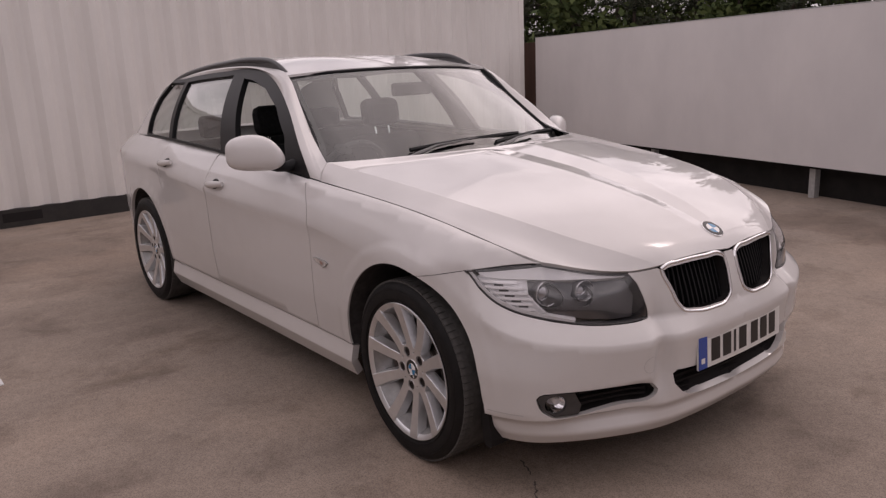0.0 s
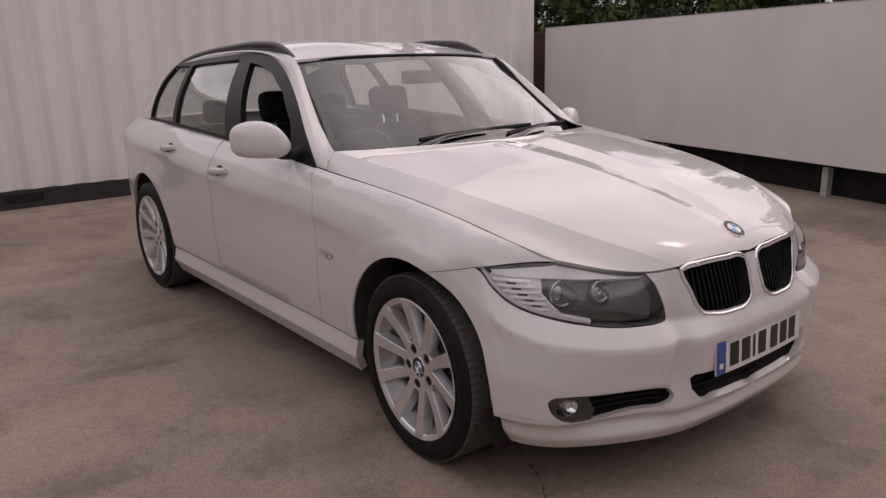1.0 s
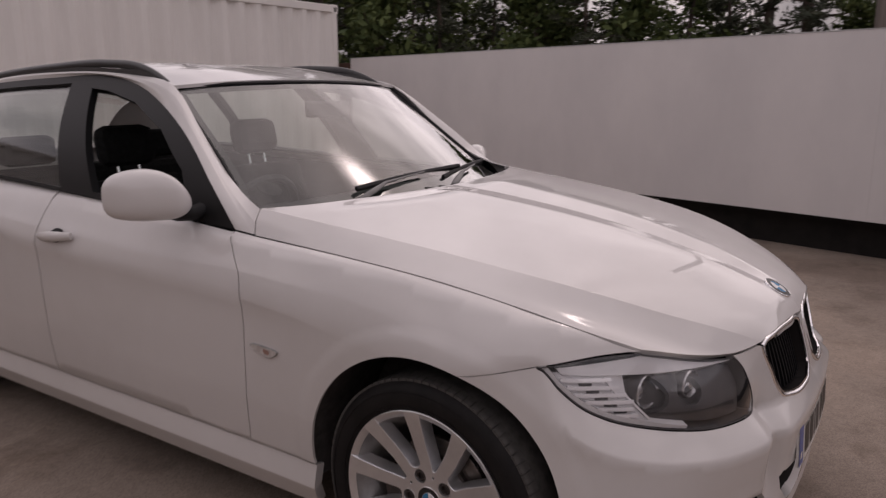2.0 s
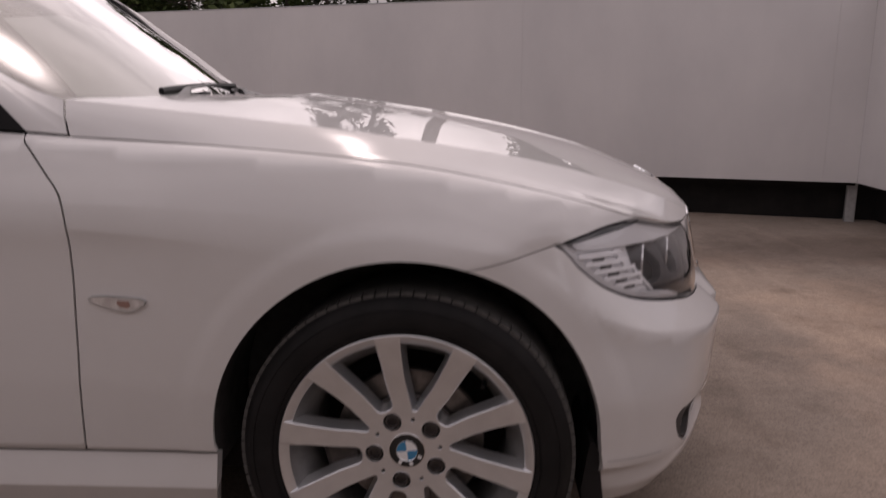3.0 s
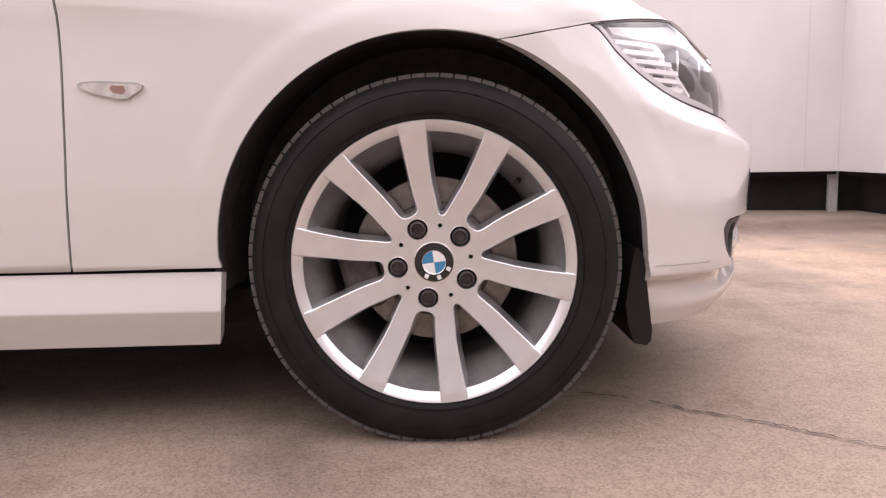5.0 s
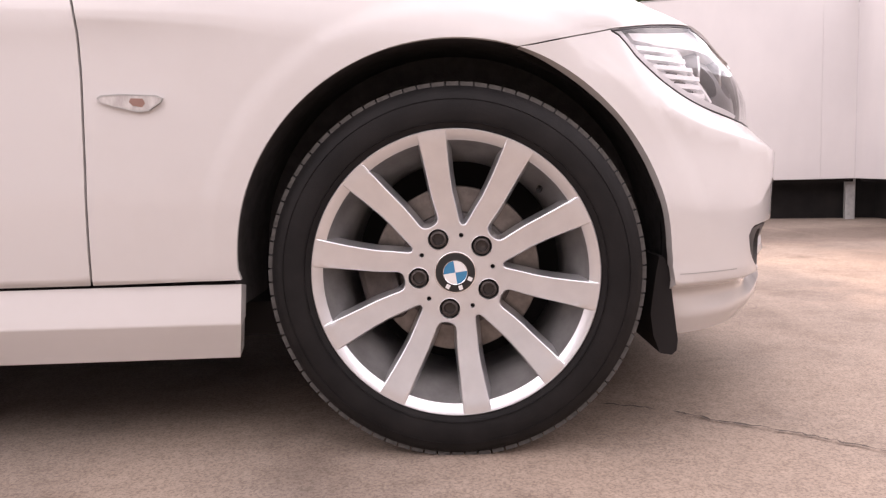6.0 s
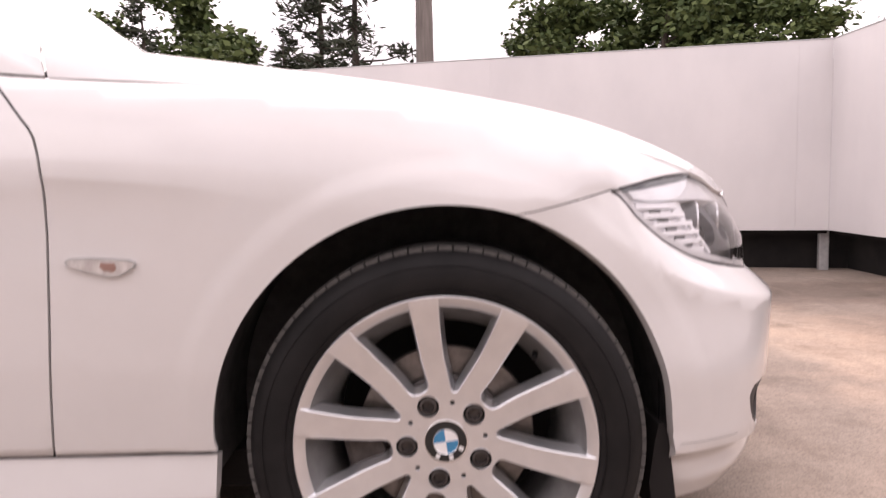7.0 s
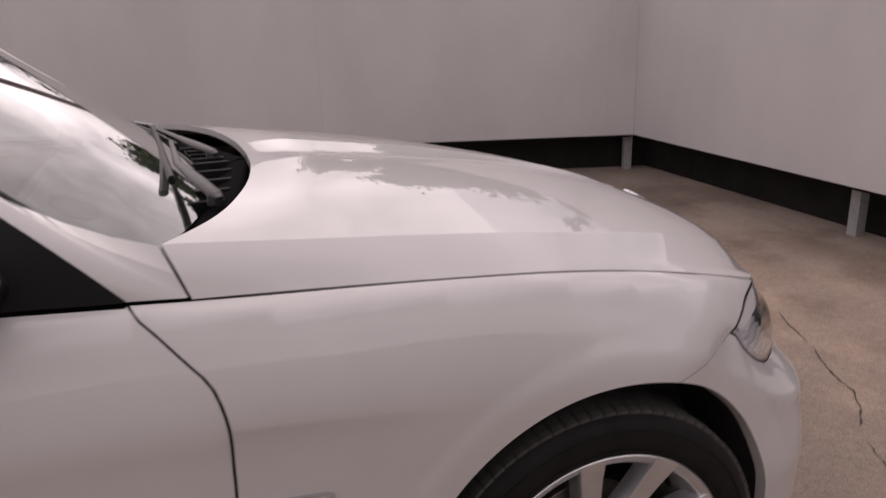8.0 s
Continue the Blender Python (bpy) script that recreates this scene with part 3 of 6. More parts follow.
MID = [(0.748, 0, 0.56), (0.742, 0.2, 0.56), (0.715, 0.29, 0.56), (0.686, 0.371, 0.561), (0.662, 0.48, 0.560), (0.616, 0.585, 0.566),
       (0.556, 0.662, 0.578), (0.496, 0.716, 0.592), (0.449, 0.756, 0.607), (0.395, 0.793, 0.634), (0.339, 0.816, 0.676), (0.284, 0.832, 0.728),
       (0.115, 0.902, 0.694), (-0.1, 0.903, 0.70), (-0.435, 0.903, 0.752), (-0.63, 0.90, 0.769), (-1.62, 0.90, 0.805), (-2.2, 0.90, 0.855),
       (-2.8, 0.89, 0.88), (-3.3, 0.84, 0.90), (-3.65, 0.55, 0.90), (-3.74, 0, 0.90)]
_top, _mid = rail(TOP), rail(MID)
_nose = np.array([(0, 0.034), (0.10, 0.005), (0.112, 0.004), (0.232, 0.0092), (0.25, 0.0085), (0.3, 0.008), (0.62, 0.004), (0.80, -0.003), (0.85, -0.005), (0.87, -0.003), (1, 0.0)])
_side = np.array([(0, 0.062), (0.1235, 0.0258), (0.1285, 0.0254), (0.2490, 0.0415), (0.2550, 0.034), (0.5, 0.0165), (0.72, 0.0112), (0.80, 0.0104), (0.87, 0.0092), (0.92, 0.0075), (0.95, 0.0056), (0.98, 0.0027), (1, 0.0)])

_wing = np.array([(0, 0.062), (0.1235, 0.0258), (0.1285, 0.0254), (0.2490, 0.0415), (0.2550, 0.034), (0.5, 0.0155), (0.65, 0.009), (0.8, 0.0045), (0.9, 0.0019), (1, 0.0)])


def top_z(s):
    return np.interp(s, _top[0], _top[2])


def bottom_z(s):
    return 0.176 - 0.010 * smooth(0.9, 1.5, s)


def belt(s, z):
    """The painted body from sill to waist, by place along the outline and height."""
    s, z = np.atleast_1d(np.asarray(s, float)), np.atleast_1d(np.asarray(z, float))
    p, n = plan_at(s)
    zm, om = np.interp(s, _mid[0], _mid[2]), np.interp(s, _mid[0], _mid[1])
    zt, ot = top_z(s), np.interp(s, _top[0], _top[1])
    zb = bottom_z(s)
    w = smooth(S_A, S_B, s)
    t = (z - zb) / (zm - zb)
    # the sill keeps its level all along
    t0 = (z - zb) / (0.75 - zb)
    tl = t0 + (t - t0) * smooth(0.33, 0.5, z)
    soft = 1 - smooth(1.62, 1.98, s)
    low = (1 - w) * (np.interp(t, _nose[:, 0], _nose[:, 1]) + om * np.clip((t - 0.865) / 0.135, 0, 1) ** 1.15) \
        + w * (np.interp(tl, _side[:, 0], _side[:, 1]) * (1 - soft) + np.interp(tl, _wing[:, 0], _wing[:, 1]) * soft + om * np.clip(t, 0, 1) ** 3)
    e = 1.2 + 0.55 * smooth(0.38, 0.52, s) * (1 - smooth(S_A, S_B, s)) + 0.65 * smooth(S_A, S_B, s) - 0.35 * smooth(1.6, 2.4, s)
    t2 = np.clip((z - zm) / np.maximum(zt - zm, 0.02), 0, 1.3)
    lip = 0.026 * w * (1 - 0.6 * smooth(1.95, 2.4, s))
    up = om + (ot - lip - om) * t2**e + lip * np.clip((t2 - 0.91) / 0.09, 0, 1.5) ** 2.2
    off = np.where(z < zm, low, up)
    off = off + 0.028 * np.exp(-((s - 0.402) / 0.036) ** 2) * smooth(0.27, 0.40, z) * (1 - smooth(0.44, 0.66, z))
    off = off - 0.011 * np.exp(-((s - 0.68) / 0.13) ** 2) * smooth(0.572, 0.63, z) * (1 - smooth(0.66, 0.715, z))
    # the lower corner of the bumper stands out round the fog lamp
    off = off - (0.016 + 0.012 * smooth(0.262, 0.284, z)) * np.exp(-((s - 0.87) / 0.20) ** 2) * (1 - smooth(0.40, 0.55, z)) * (1 - smooth(1.05, 1.25, s))
    # and the chin between the fog lamps is set back under a ledge
    off = off + 0.027 * smooth(0.39, 0.52, s) * smooth(0.20, 0.28, z) * (1 - smooth(0.345, 0.378, z)) * (1 - smooth(0.62, 0.82, s))
    # the lip below the fog lamps steps in
    off = off + (0.012 + 0.016 * smooth(0.30, 0.75, s)) * (1 - smooth(0.262, 0.284, z)) * (1 - smooth(0.98, 1.16, s))
    x = p[:, 0]
    for cx in (0.002, -2.76):
        r = np.hypot(x - cx, z - 0.333)
        off = off - 0.0040 * (1 - smooth(0.420, 0.456, r)) * smooth(0.22, 0.36, z) * (w > 0.02) * smooth(0.0, 0.3, w)
    q = p - n * off[:, None]
    return np.stack([q[:, 0], q[:, 1], z], 1)


S_A, S_B = to_s(0.52, 0.78)[0], to_s(0.2, 0.9)[0]


def fold(t, s0, s1, n=60):
    """A line along the body at a share of the height from bottom to fold."""
    s = np.linspace(s0, s1, n)
    zb, zm = bottom_z(s), np.interp(s, _mid[0], _mid[2])
    return list(zip(s, zb + t * (zm - zb)))


def crest(t, s0, s1, n=90):
    """A line along the body at a share of the height from fold to top edge."""
    s = np.linspace(s0, s1, n)
    zt, zm = top_z(s), np.interp(s, _mid[0], _mid[2])
    return list(zip(s, zm + t * (zt - zm)))


# ---- panels cut from the surfaces ----
def resample(loop, step):
    p = np.array(loop, float)
    out = []
    for a, b in zip(p, np.roll(p, -1, axis=0)):
        n = max(1, int(math.ceil(np.linalg.norm(b - a) / step)))
        out += [a + (b - a) * k / n for k in range(n)]
    return np.array(out)


def inside(q, loops):
    r = np.zeros(len(q), bool)
    for p in loops:
        x1, y1 = p[:, 0], p[:, 1]
        x2, y2 = np.roll(x1, -1), np.roll(y1, -1)
        with np.errstate(divide="ignore", invalid="ignore"):
            c = ((y1[None] > q[:, 1:2]) != (y2[None] > q[:, 1:2])) & (q[:, 0:1] < (x2 - x1)[None] * (q[:, 1:2] - y1[None]) / (y2 - y1)[None] + x1[None])
        r ^= (c.sum(1) % 2).astype(bool)
    return r


CENTRE = np.array([-1.3, 0.0, 0.55])


def panel(loops, surf, step=0.024, thick=0.012, inset=0.0, edge=None, folds=()):
    """A sheet of a surface inside the outer loop and outside the others, with its edges turned in. Half car."""
    edge = edge or step
    loops = [resample(p, edge) for p in loops]
    bd = np.concatenate(loops)
    lo, hi = bd.min(0), bd.max(0)
    gx, gy = np.meshgrid(np.arange(lo[0] + step / 2, hi[0], step), np.arange(lo[1] + step / 2, hi[1], step))
    g = np.stack([gx.ravel(), gy.ravel()], 1)
    g = g[inside(g, loops)]
    if len(g):
        d = np.concatenate([np.sqrt(((c[:, None] - bd[None]) ** 2).sum(2)).min(1) for c in np.array_split(g, max(1, len(g) // 400))])
        g = g[d > 0.55 * edge]
    for line in folds:
        q = np.array(line, float)
        q = q[inside(q, loops)]
        if len(q):
            q = q[np.sqrt(((q[:, None] - bd[None]) ** 2).sum(2)).min(1) > 0.004]
        if len(q) and len(g):
            g = g[np.sqrt(((g[:, None] - q[None]) ** 2).sum(2)).min(1) > 0.3 * step]
        if len(q):
            g = np.concatenate([g, q])
    pts = np.concatenate([bd, g])
    edges, o = [], 0
    for p in loops:
        edges += [(o + i, o + (i + 1) % len(p)) for i in range(len(p))]
        o += len(p)
    vc, _, fc, *_ = delaunay_2d_cdt([Vector(p) for p in pts], edges, [], 0, 1e-7)
    uv = np.array([tuple(p) for p in vc])
    tri = np.array([tuple(t) for t in fc])
    tri = tri[inside(uv[tri].mean(1), loops)]
    v, h = surf(uv[:, 0], uv[:, 1]), 0.002
    du = surf(uv[:, 0] + h, uv[:, 1]) - surf(uv[:, 0] - h, uv[:, 1])
    dv = surf(uv[:, 0], uv[:, 1] + h) - surf(uv[:, 0], uv[:, 1] - h)
    n = np.cross(du, dv)
    n /= np.linalg.norm(n, axis=1)[:, None] + 1e-12
    if ((v - CENTRE) * n).sum(1).mean() < 0:
        n = -n
    v = v - n * inset
    e1, e2 = uv[tri[:, 1]] - uv[tri[:, 0]], uv[tri[:, 2]] - uv[tri[:, 0]]
    flip = e1[:, 0] * e2[:, 1] - e1[:, 1] * e2[:, 0] < 0
    tri[flip] = tri[flip][:, ::-1]
    fn = np.cross(v[tri[:, 1]] - v[tri[:, 0]], v[tri[:, 2]] - v[tri[:, 0]])
    if (fn * n[tri[:, 0]]).sum() < 0:
        tri = tri[:, ::-1].copy()
    faces = [tuple(t) for t in tri]
    loopn = [n[i] for t in tri for i in t]
    if thick:
        count = {}
        for t in faces:
            for a, b in zip(t, (*t[1:], t[0])):
                count[(a, b)] = 1
        rim = [(a, b) for a, b in count if (b, a) not in count and not (abs(v[a, 1]) < 2e-3 and abs(v[b, 1]) < 2e-3)]
        ids, extra = {}, []
        for i in {i for e in rim for i in e}:
            ids[i] = len(v) + len(extra)
            extra.append(v[i] - n[i] * thick)
        if extra:
            v = np.concatenate([v, np.array(extra)])
            for a, b in rim:
                q = (b, a, ids[a], ids[b])
                fnv = np.cross(v[q[1]] - v[q[0]], v[q[2]] - v[q[0]])
                fnv = fnv / (np.linalg.norm(fnv) + 1e-12)
                faces.append(q)
                loopn += [fnv] * 4
    return v, faces, loopn


def mirrored(p):
    v, f, n = p
    nn, i = [], 0
    for q in f:
        nn += [x * np.array([1, -1, 1]) for x in n[i:i + len(q)][::-1]]
        i += len(q)
    return v * np.array([1, -1, 1]), [tuple(q)[::-1] for q in f], nn


def sheet(name, pieces, mat, parent, label=""):
    """One mesh of several panels, shaded by the true normals of the surface."""
    v, f, n = [], [], []
    for pv, pf, pn in pieces:
        o = len(v)
        v += [tuple(map(float, q)) for q in pv]
        f += [tuple(int(i) + o for i in q) for q in pf]
        n += [tuple(map(float, q)) for q in pn]
    me = bpy.data.meshes.new(name)
    me.from_pydata(v, [], f)
    me.materials.append(mat)
    me.polygons.foreach_set("use_smooth", [True] * len(me.polygons))
    me.normals_split_custom_set(n)
    ob = new(name, me)
    ob.parent = parent
    if mat in (M_GLASS, M_SIDE_GLASS, M_LENS):
        ob.visible_shadow = False
    if label:
        ob["label"] = label
    return ob


def coons(c0, c1, d0, d1, bulge=0.0, fade=1.0):
    """A surface between four curves: c0, c1 run with u, d0, d1 with v (d0 joins the starts)."""
    p00, p10, p01, p11 = c0(0)[0], c0(1)[0], c1(0)[0], c1(1)[0]

    def at(u, v):
        uu, vv = np.clip(u, 0, 1), np.clip(v, 0, 1)
        a, b = uu[:, None], vv[:, None]
        q = ((1 - b) * c0(uu) + b * c1(uu) + (1 - a) ** fade * (d0(vv) - (1 - b) * p00 - b * p01)
             + a ** fade * (d1(vv) - (1 - b) * p10 - b * p11))
        if bulge:
            q = q + np.array([0, 0, bulge]) * (16 * a * (1 - a) * b * (1 - b))
        return q
    return at


def polyline(pts):
    q = np.array(pts, float)
    u = np.r_[0, np.cumsum(np.linalg.norm(np.diff(q, axis=0), axis=1))]
    return lambda t: np.stack([np.interp(np.clip(np.atleast_1d(t), 0, 1) * u[-1], u, q[:, k]) for k in range(3)], 1)


UNIT = [(0, 0), (1, 0), (1, 1), (0, 1)]


def grid_sheet(surf, nu, nv, thick=0.0, inset=0.0, loops=None):
    return panel([UNIT] if loops is None else loops, surf, step=1.0 / nu, thick=thick, inset=inset)


def flank(pts):
    """(x, z) on the car's side to (place along the outline, z)."""
    out = []
    for x, z in pts:
        g = np.linspace(sx(x) - 0.12, sx(x) + 0.12, 41)
        out.append((float(np.interp(-x, -belt(g, np.full(41, z))[:, 0], g)), z))
    return out


def arch(cx, a0, a1, n=26, r=0.380):
    return [(cx + 0.002 + r * math.cos(radians(a0 + (a1 - a0) * k / n)), 0.333 + r * math.sin(radians(a0 + (a1 - a0) * k / n))) for k in range(n + 1)]


def top_run(s0, s1, n=30, drop=0.0025):
    return [(s, float(top_z(s)) - drop) for s in np.linspace(s0, s1, n)]


def mid_run(s0, s1, n=24, lift=0.0):
    return [(s, float(np.interp(s, _mid[0], _mid[2])) + lift) for s in np.linspace(s0, s1, n)]


car = new("estate_car")
tagged(car, "white estate car with black roof rails and silver alloy wheels", "car")
S_HLTOP, S_HLREAR, S_HLIN = to_s(0.469, 0.676)[0], to_s(0.284, 0.832)[0], 0.492
S_TIP, S_TRI, S_SEAM = sx(0.115), sx(-0.723), sx(-0.64)
G = 0.0023
S_END = sx(0.384)

DOOR_POINTS = [(-0.640, 0.314), (-0.634, 0.40), (-0.626, 0.50), (-0.620, 0.60), (-0.616, 0.70), (-0.619, 0.79), (-0.632, 0.832), (-0.661, 0.867), (-0.690, 0.900), (-0.715, 0.926), (-0.724, 0.9365)]

DOOR_LINE = [tuple(q) for q in spline(DOOR_POINTS)(np.linspace(0, 1, 33))]


def shifted(line, d):
    return [(x + d, z) for x, z in line]


# front wing
wing = flank(shifted(DOOR_LINE, G)) + top_run(S_TRI - 0.004, S_HLTOP, 50, 0.0008) \
    + [(S_HLTOP + (S_HLREAR - S_HLTOP) * k / 8, 0.7585 - 0.0275 * k / 8 + 0.005 * math.sin(math.pi * k / 8)) for k in range(1, 9)] \
    + [(S_HLREAR + (S_TIP - S_HLREAR) * k / 6, 0.731 - 0.031 * k / 6 - 0.001 * k) for k in range(1, 6)] \
    + flank(arch(0.0, 72.5, 180, 40)) + flank([(-0.374, 0.317)])
wing = [(s, z) for s, z in wing]
RING = [flank([(0.002 + r * math.cos(radians(a)), 0.333 + r * math.sin(radians(a))) for a in range(2, 180, 2)]) for r in (0.404, 0.416, 0.426, 0.438, 0.449, 0.460)]
wing_folds = [fold(q, S_HLREAR, S_TRI, 110) for q in (0.95, 0.98, 0.992, 1.006, 1.03)] + [crest(q, S_HLREAR, S_TRI, 120) for q in (0.91, 0.93, 0.95, 0.965, 0.98, 0.99)] + RING
wing_panel = panel([wing], belt, 0.02, 0.008, edge=0.012, folds=wing_folds)
# front doors, rear doors, rear quarters, sills
front_door = flank(shifted(DOOR_LINE, -G)) + top_run(S_TRI + 0.004, sx(-1.683), 30) + flank([(-1.688, 0.75), (-1.688, 0.5), (-1.683, 0.315)])
REAR_CUT = [(-2.40, 1.012), (-2.385, 0.90), (-2.375, 0.78), (-2.36, 0.70), (-2.345, 0.66)]
rear_door = flank([(-1.690, 0.315), (-1.695, 0.5), (-1.695, 0.75), (-1.690, 0.95)]) + top_run(sx(-1.692), sx(-2.40), 20) + flank(REAR_CUT[1:]) \
    + flank([(-2.76 + 0.395 * math.cos(radians(a)), 0.333 + 0.395 * math.sin(radians(a))) for a in (52, 44, 36, 28, 20, 12, 4)]) + flank([(-2.35, 0.315)])
S_REAR = to_s(-3.66, 0.62)[0]
quarter = flank(shifted(REAR_CUT, -G * 2)) + flank([(-2.76 + 0.390 * math.cos(radians(a)), 0.333 + 0.390 * math.sin(radians(a))) for a in (52, 44, 36, 28, 20, 12, 4)]) \
    + flank([(-2.372, 0.315)]) + flank(arch(-2.76, 0, 150, 40)) + flank([(-3.12, 0.55)]) + [(S_REAR, 0.55)] + [(S_REAR, 0.78), (sx(-3.38), 0.80), (sx(-3.36), 0.93), (S_REAR, 0.95)] \
    + top_run(S_REAR, sx(-2.41), 30)
sill = flank([(-0.392, 0.172), (-0.378, 0.235), (-0.376, 0.3085), (-1.0, 0.3085), (-1.8, 0.3085), (-2.378, 0.3085), (-2.382, 0.235), (-2.372, 0.17)]) \
    + flank([(x, 0.169) for x in (-2.0, -1.6, -1.2, -0.8)])
rear_bumper = flank(arch(-2.76, 150, 180, 8)) + flank([(-3.14, 0.19)]) + [(sx(-3.3), 0.19), (S_REAR, 0.19), (SMAX, 0.19), (SMAX, 0.545), (S_REAR, 0.545)] + flank([(-3.12, 0.545)])
tailgate = [(S_REAR + 0.006, 0.555), (SMAX, 0.555), (SMAX, 0.995), (S_REAR + 0.006, 0.995)]
tail_lamp = [(S_REAR, 0.785), (sx(-3.385), 0.805), (sx(-3.365), 0.925), (S_REAR, 0.945)]
for sgn, side in ((-1, "right"), (1, "left")):
    f = (lambda p: p) if sgn > 0 else mirrored
    sheet("front_wing", [f(wing_panel)], M_PAINT, car)
    fd = sheet("front_door", [f(panel([front_door], belt, 0.03, 0.018, folds=[fold(q, sx(-0.6), sx(-1.7), 90) for q in (0.87, 0.92, 0.95, 0.98, 0.993, 1.006, 1.03)]))], M_PAINT, car)
    rd = sheet("rear_door", [f(panel([rear_door], belt, 0.03, 0.018, folds=[fold(q, sx(-1.7), sx(-2.5), 70) for q in (0.87, 0.92, 0.95, 0.98, 0.993, 1.006, 1.03)]))], M_PAINT, car)
    sheet("rear_quarter", [f(panel([quarter], belt, 0.035, 0.018))], M_PAINT, car)
    sheet("sill", [f(panel([sill], belt, 0.02, 0.03, folds=[[(q, z) for q in np.linspace(sx(-0.3), sx(-2.4), 400)] for z in (0.2365, 0.2425)]))], M_PAINT, car)
    sheet("tail_lamp", [f(panel([tail_lamp], belt, 0.03, 0.015))], M_RED, car)
    for d, hx, hz in ((fd, -1.56, 0.848), (rd, -2.27, 0.905)):
        # pull handles over flat black patches that paint the shade of their cups
        w = float(belt(sx(hx), hz)[0, 1])
        pts = [(hx + 0.105 - 0.21 * k / 10, sgn * (w + 0.030 * math.sin(math.pi * min(1, max(0, (k + 0.6) / 11.2))) ** 0.5 - 0.004), hz + 0.0045 * (k - 5) * -0.4) for k in range(11)]
        hv, hf = tube(pts, [0.010 + 0.005 * math.sin(math.pi * k / 10) for k in range(11)], 10, 1.25)
        link("door_handle", hv, hf, M_PAINT, d, smooth_faces=True)
        sheet("handle_cup_shade", [f(panel([flank([(hx + 0.045 * math.cos(a * 0.5236), hz + 0.024 * math.sin(a * 0.5236)) for a in range(12)])], belt, 0.02, 0, -0.0015))], M_BLACK, d)
    # side repeater
    rep = [(-0.577, 0.634), (-0.570, 0.6375), (-0.54, 0.6385), (-0.478, 0.635), (-0.467, 0.631), (-0.470, 0.625), (-0.492, 0.6135), (-0.51, 0.6125), (-0.55, 0.621), (-0.572, 0.628)]
    rep = [(-0.536 + 0.95 * (x + 0.523), z) for x, z in rep]
    rl = sheet("side_repeater", [f(panel([flank(rep)], belt, 0.01, 0.006, -0.006))], M_REPEATER, car, "clear side repeater lamp")
    sheet("repeater_rim", [f(panel([flank([(x + (x + 0.536) * 0.06, z + (z - 0.626) * 0.20) for x, z in rep]), flank(rep)], belt, 0.01, 0.006, -0.0065))], M_POST, rl)
    sheet("bulb", [f(panel([flank([(-0.533, 0.633), (-0.512, 0.632), (-0.509, 0.624), (-0.514, 0.6175), (-0.530, 0.621), (-0.536, 0.627)])], belt, 0.01, 0, -0.0066))], M_AMBER, rl)
sheet("rear_bumper", [panel([rear_bumper], belt, 0.04, 0.018), mirrored(panel([rear_bumper], belt, 0.04, 0.018))], M_PAINT, car)
sheet("tailgate", [panel([tailgate], belt, 0.04, 0.018), mirrored(panel([tailgate], belt, 0.04, 0.018))], M_PAINT, car)

# ---- front bumper with its openings ----
LAMP_IN = [(0.492, 0.7085), (0.478, 0.695), (0.462, 0.675), (0.445, 0.635), (0.428, 0.59), (0.422, 0.568)]
S_LAMP0 = 0.424
lamp_low = [(s, z) for s, z in mid_run(S_LAMP0, S_HLREAR, 40)]
KIDNEY = [(0.358, 0.708), (0.338, 0.717), (0.27, 0.7225), (0.13, 0.7215), (0.052, 0.7165), (0.031, 0.705), (0.026, 0.68), (0.029, 0.62), (0.038, 0.578), (0.066, 0.560),
          (0.15, 0.552), (0.238, 0.555), (0.282, 0.563), (0.301, 0.582), (0.328, 0.640), (0.354, 0.690)]
FOG_POINTS = [(0.832, 0.357), (0.819, 0.371), (0.785, 0.375), (0.69, 0.376), (0.56, 0.374), (0.47, 0.366), (0.428, 0.350), (0.412, 0.327), (0.425, 0.315), (0.45, 0.303), (0.56, 0.298), (0.70, 0.286), (0.78, 0.292), (0.818, 0.318)]
FOG = [tuple(q) for q in spline(FOG_POINTS + FOG_POINTS[:1])(np.linspace(0, 1, 57)[:-1])]
LOWER = [(0.0, 0.374), (0.15, 0.377), (0.27, 0.382), (0.345, 0.388), (0.360, 0.376), (0.352, 0.34), (0.318, 0.306), (0.285, 0.288), (0.22, 0.278), (0.0, 0.264)]
bump_top = top_run(0.0, 0.488, 30, 0.003)
bumper = [(0.0, 0.712)] + [(0.033, 0.7135)] + [(s, z) for s, z in bump_top if s > 0.366] + [(s - 0.0025, z) for s, z in LAMP_IN] + [(s, z - 0.002) for s, z in lamp_low] \
    + [(S_HLREAR + (S_TIP - S_HLREAR) * k / 6, 0.7287 - 0.031 * k / 6 - 0.001 * k) for k in range(0, 6)] \
    + flank(arch(0.0, 72.0, 2, 30)) + flank([(0.381, 0.26), (0.386, 0.185)]) + [(s, float(bottom_z(s)) + 0.002) for s in np.linspace(S_END - 0.01, 0.0, 24)]
# the kidneys touch the upper edge, so they are cut from the outline there
bumper = [(0.0, 0.7125), (0.0245, 0.7125)] + KIDNEY[6:] + [(0.361, 0.709)] \
    + bumper[2:]
bp = panel([bumper, LOWER, FOG], belt, 0.02, 0.024, edge=0.012, folds=[fold(q, 0.01, S_END, 130) for q in (0.80, 0.85, 0.862, 0.88)] + [[(q, z) for q in np.linspace(0.45, 1.14, 60)] for z in (0.266, 0.275, 0.284)] + RING)
bump_ob = sheet("front_bumper", [bp, mirrored(bp)], M_PAINT, car)


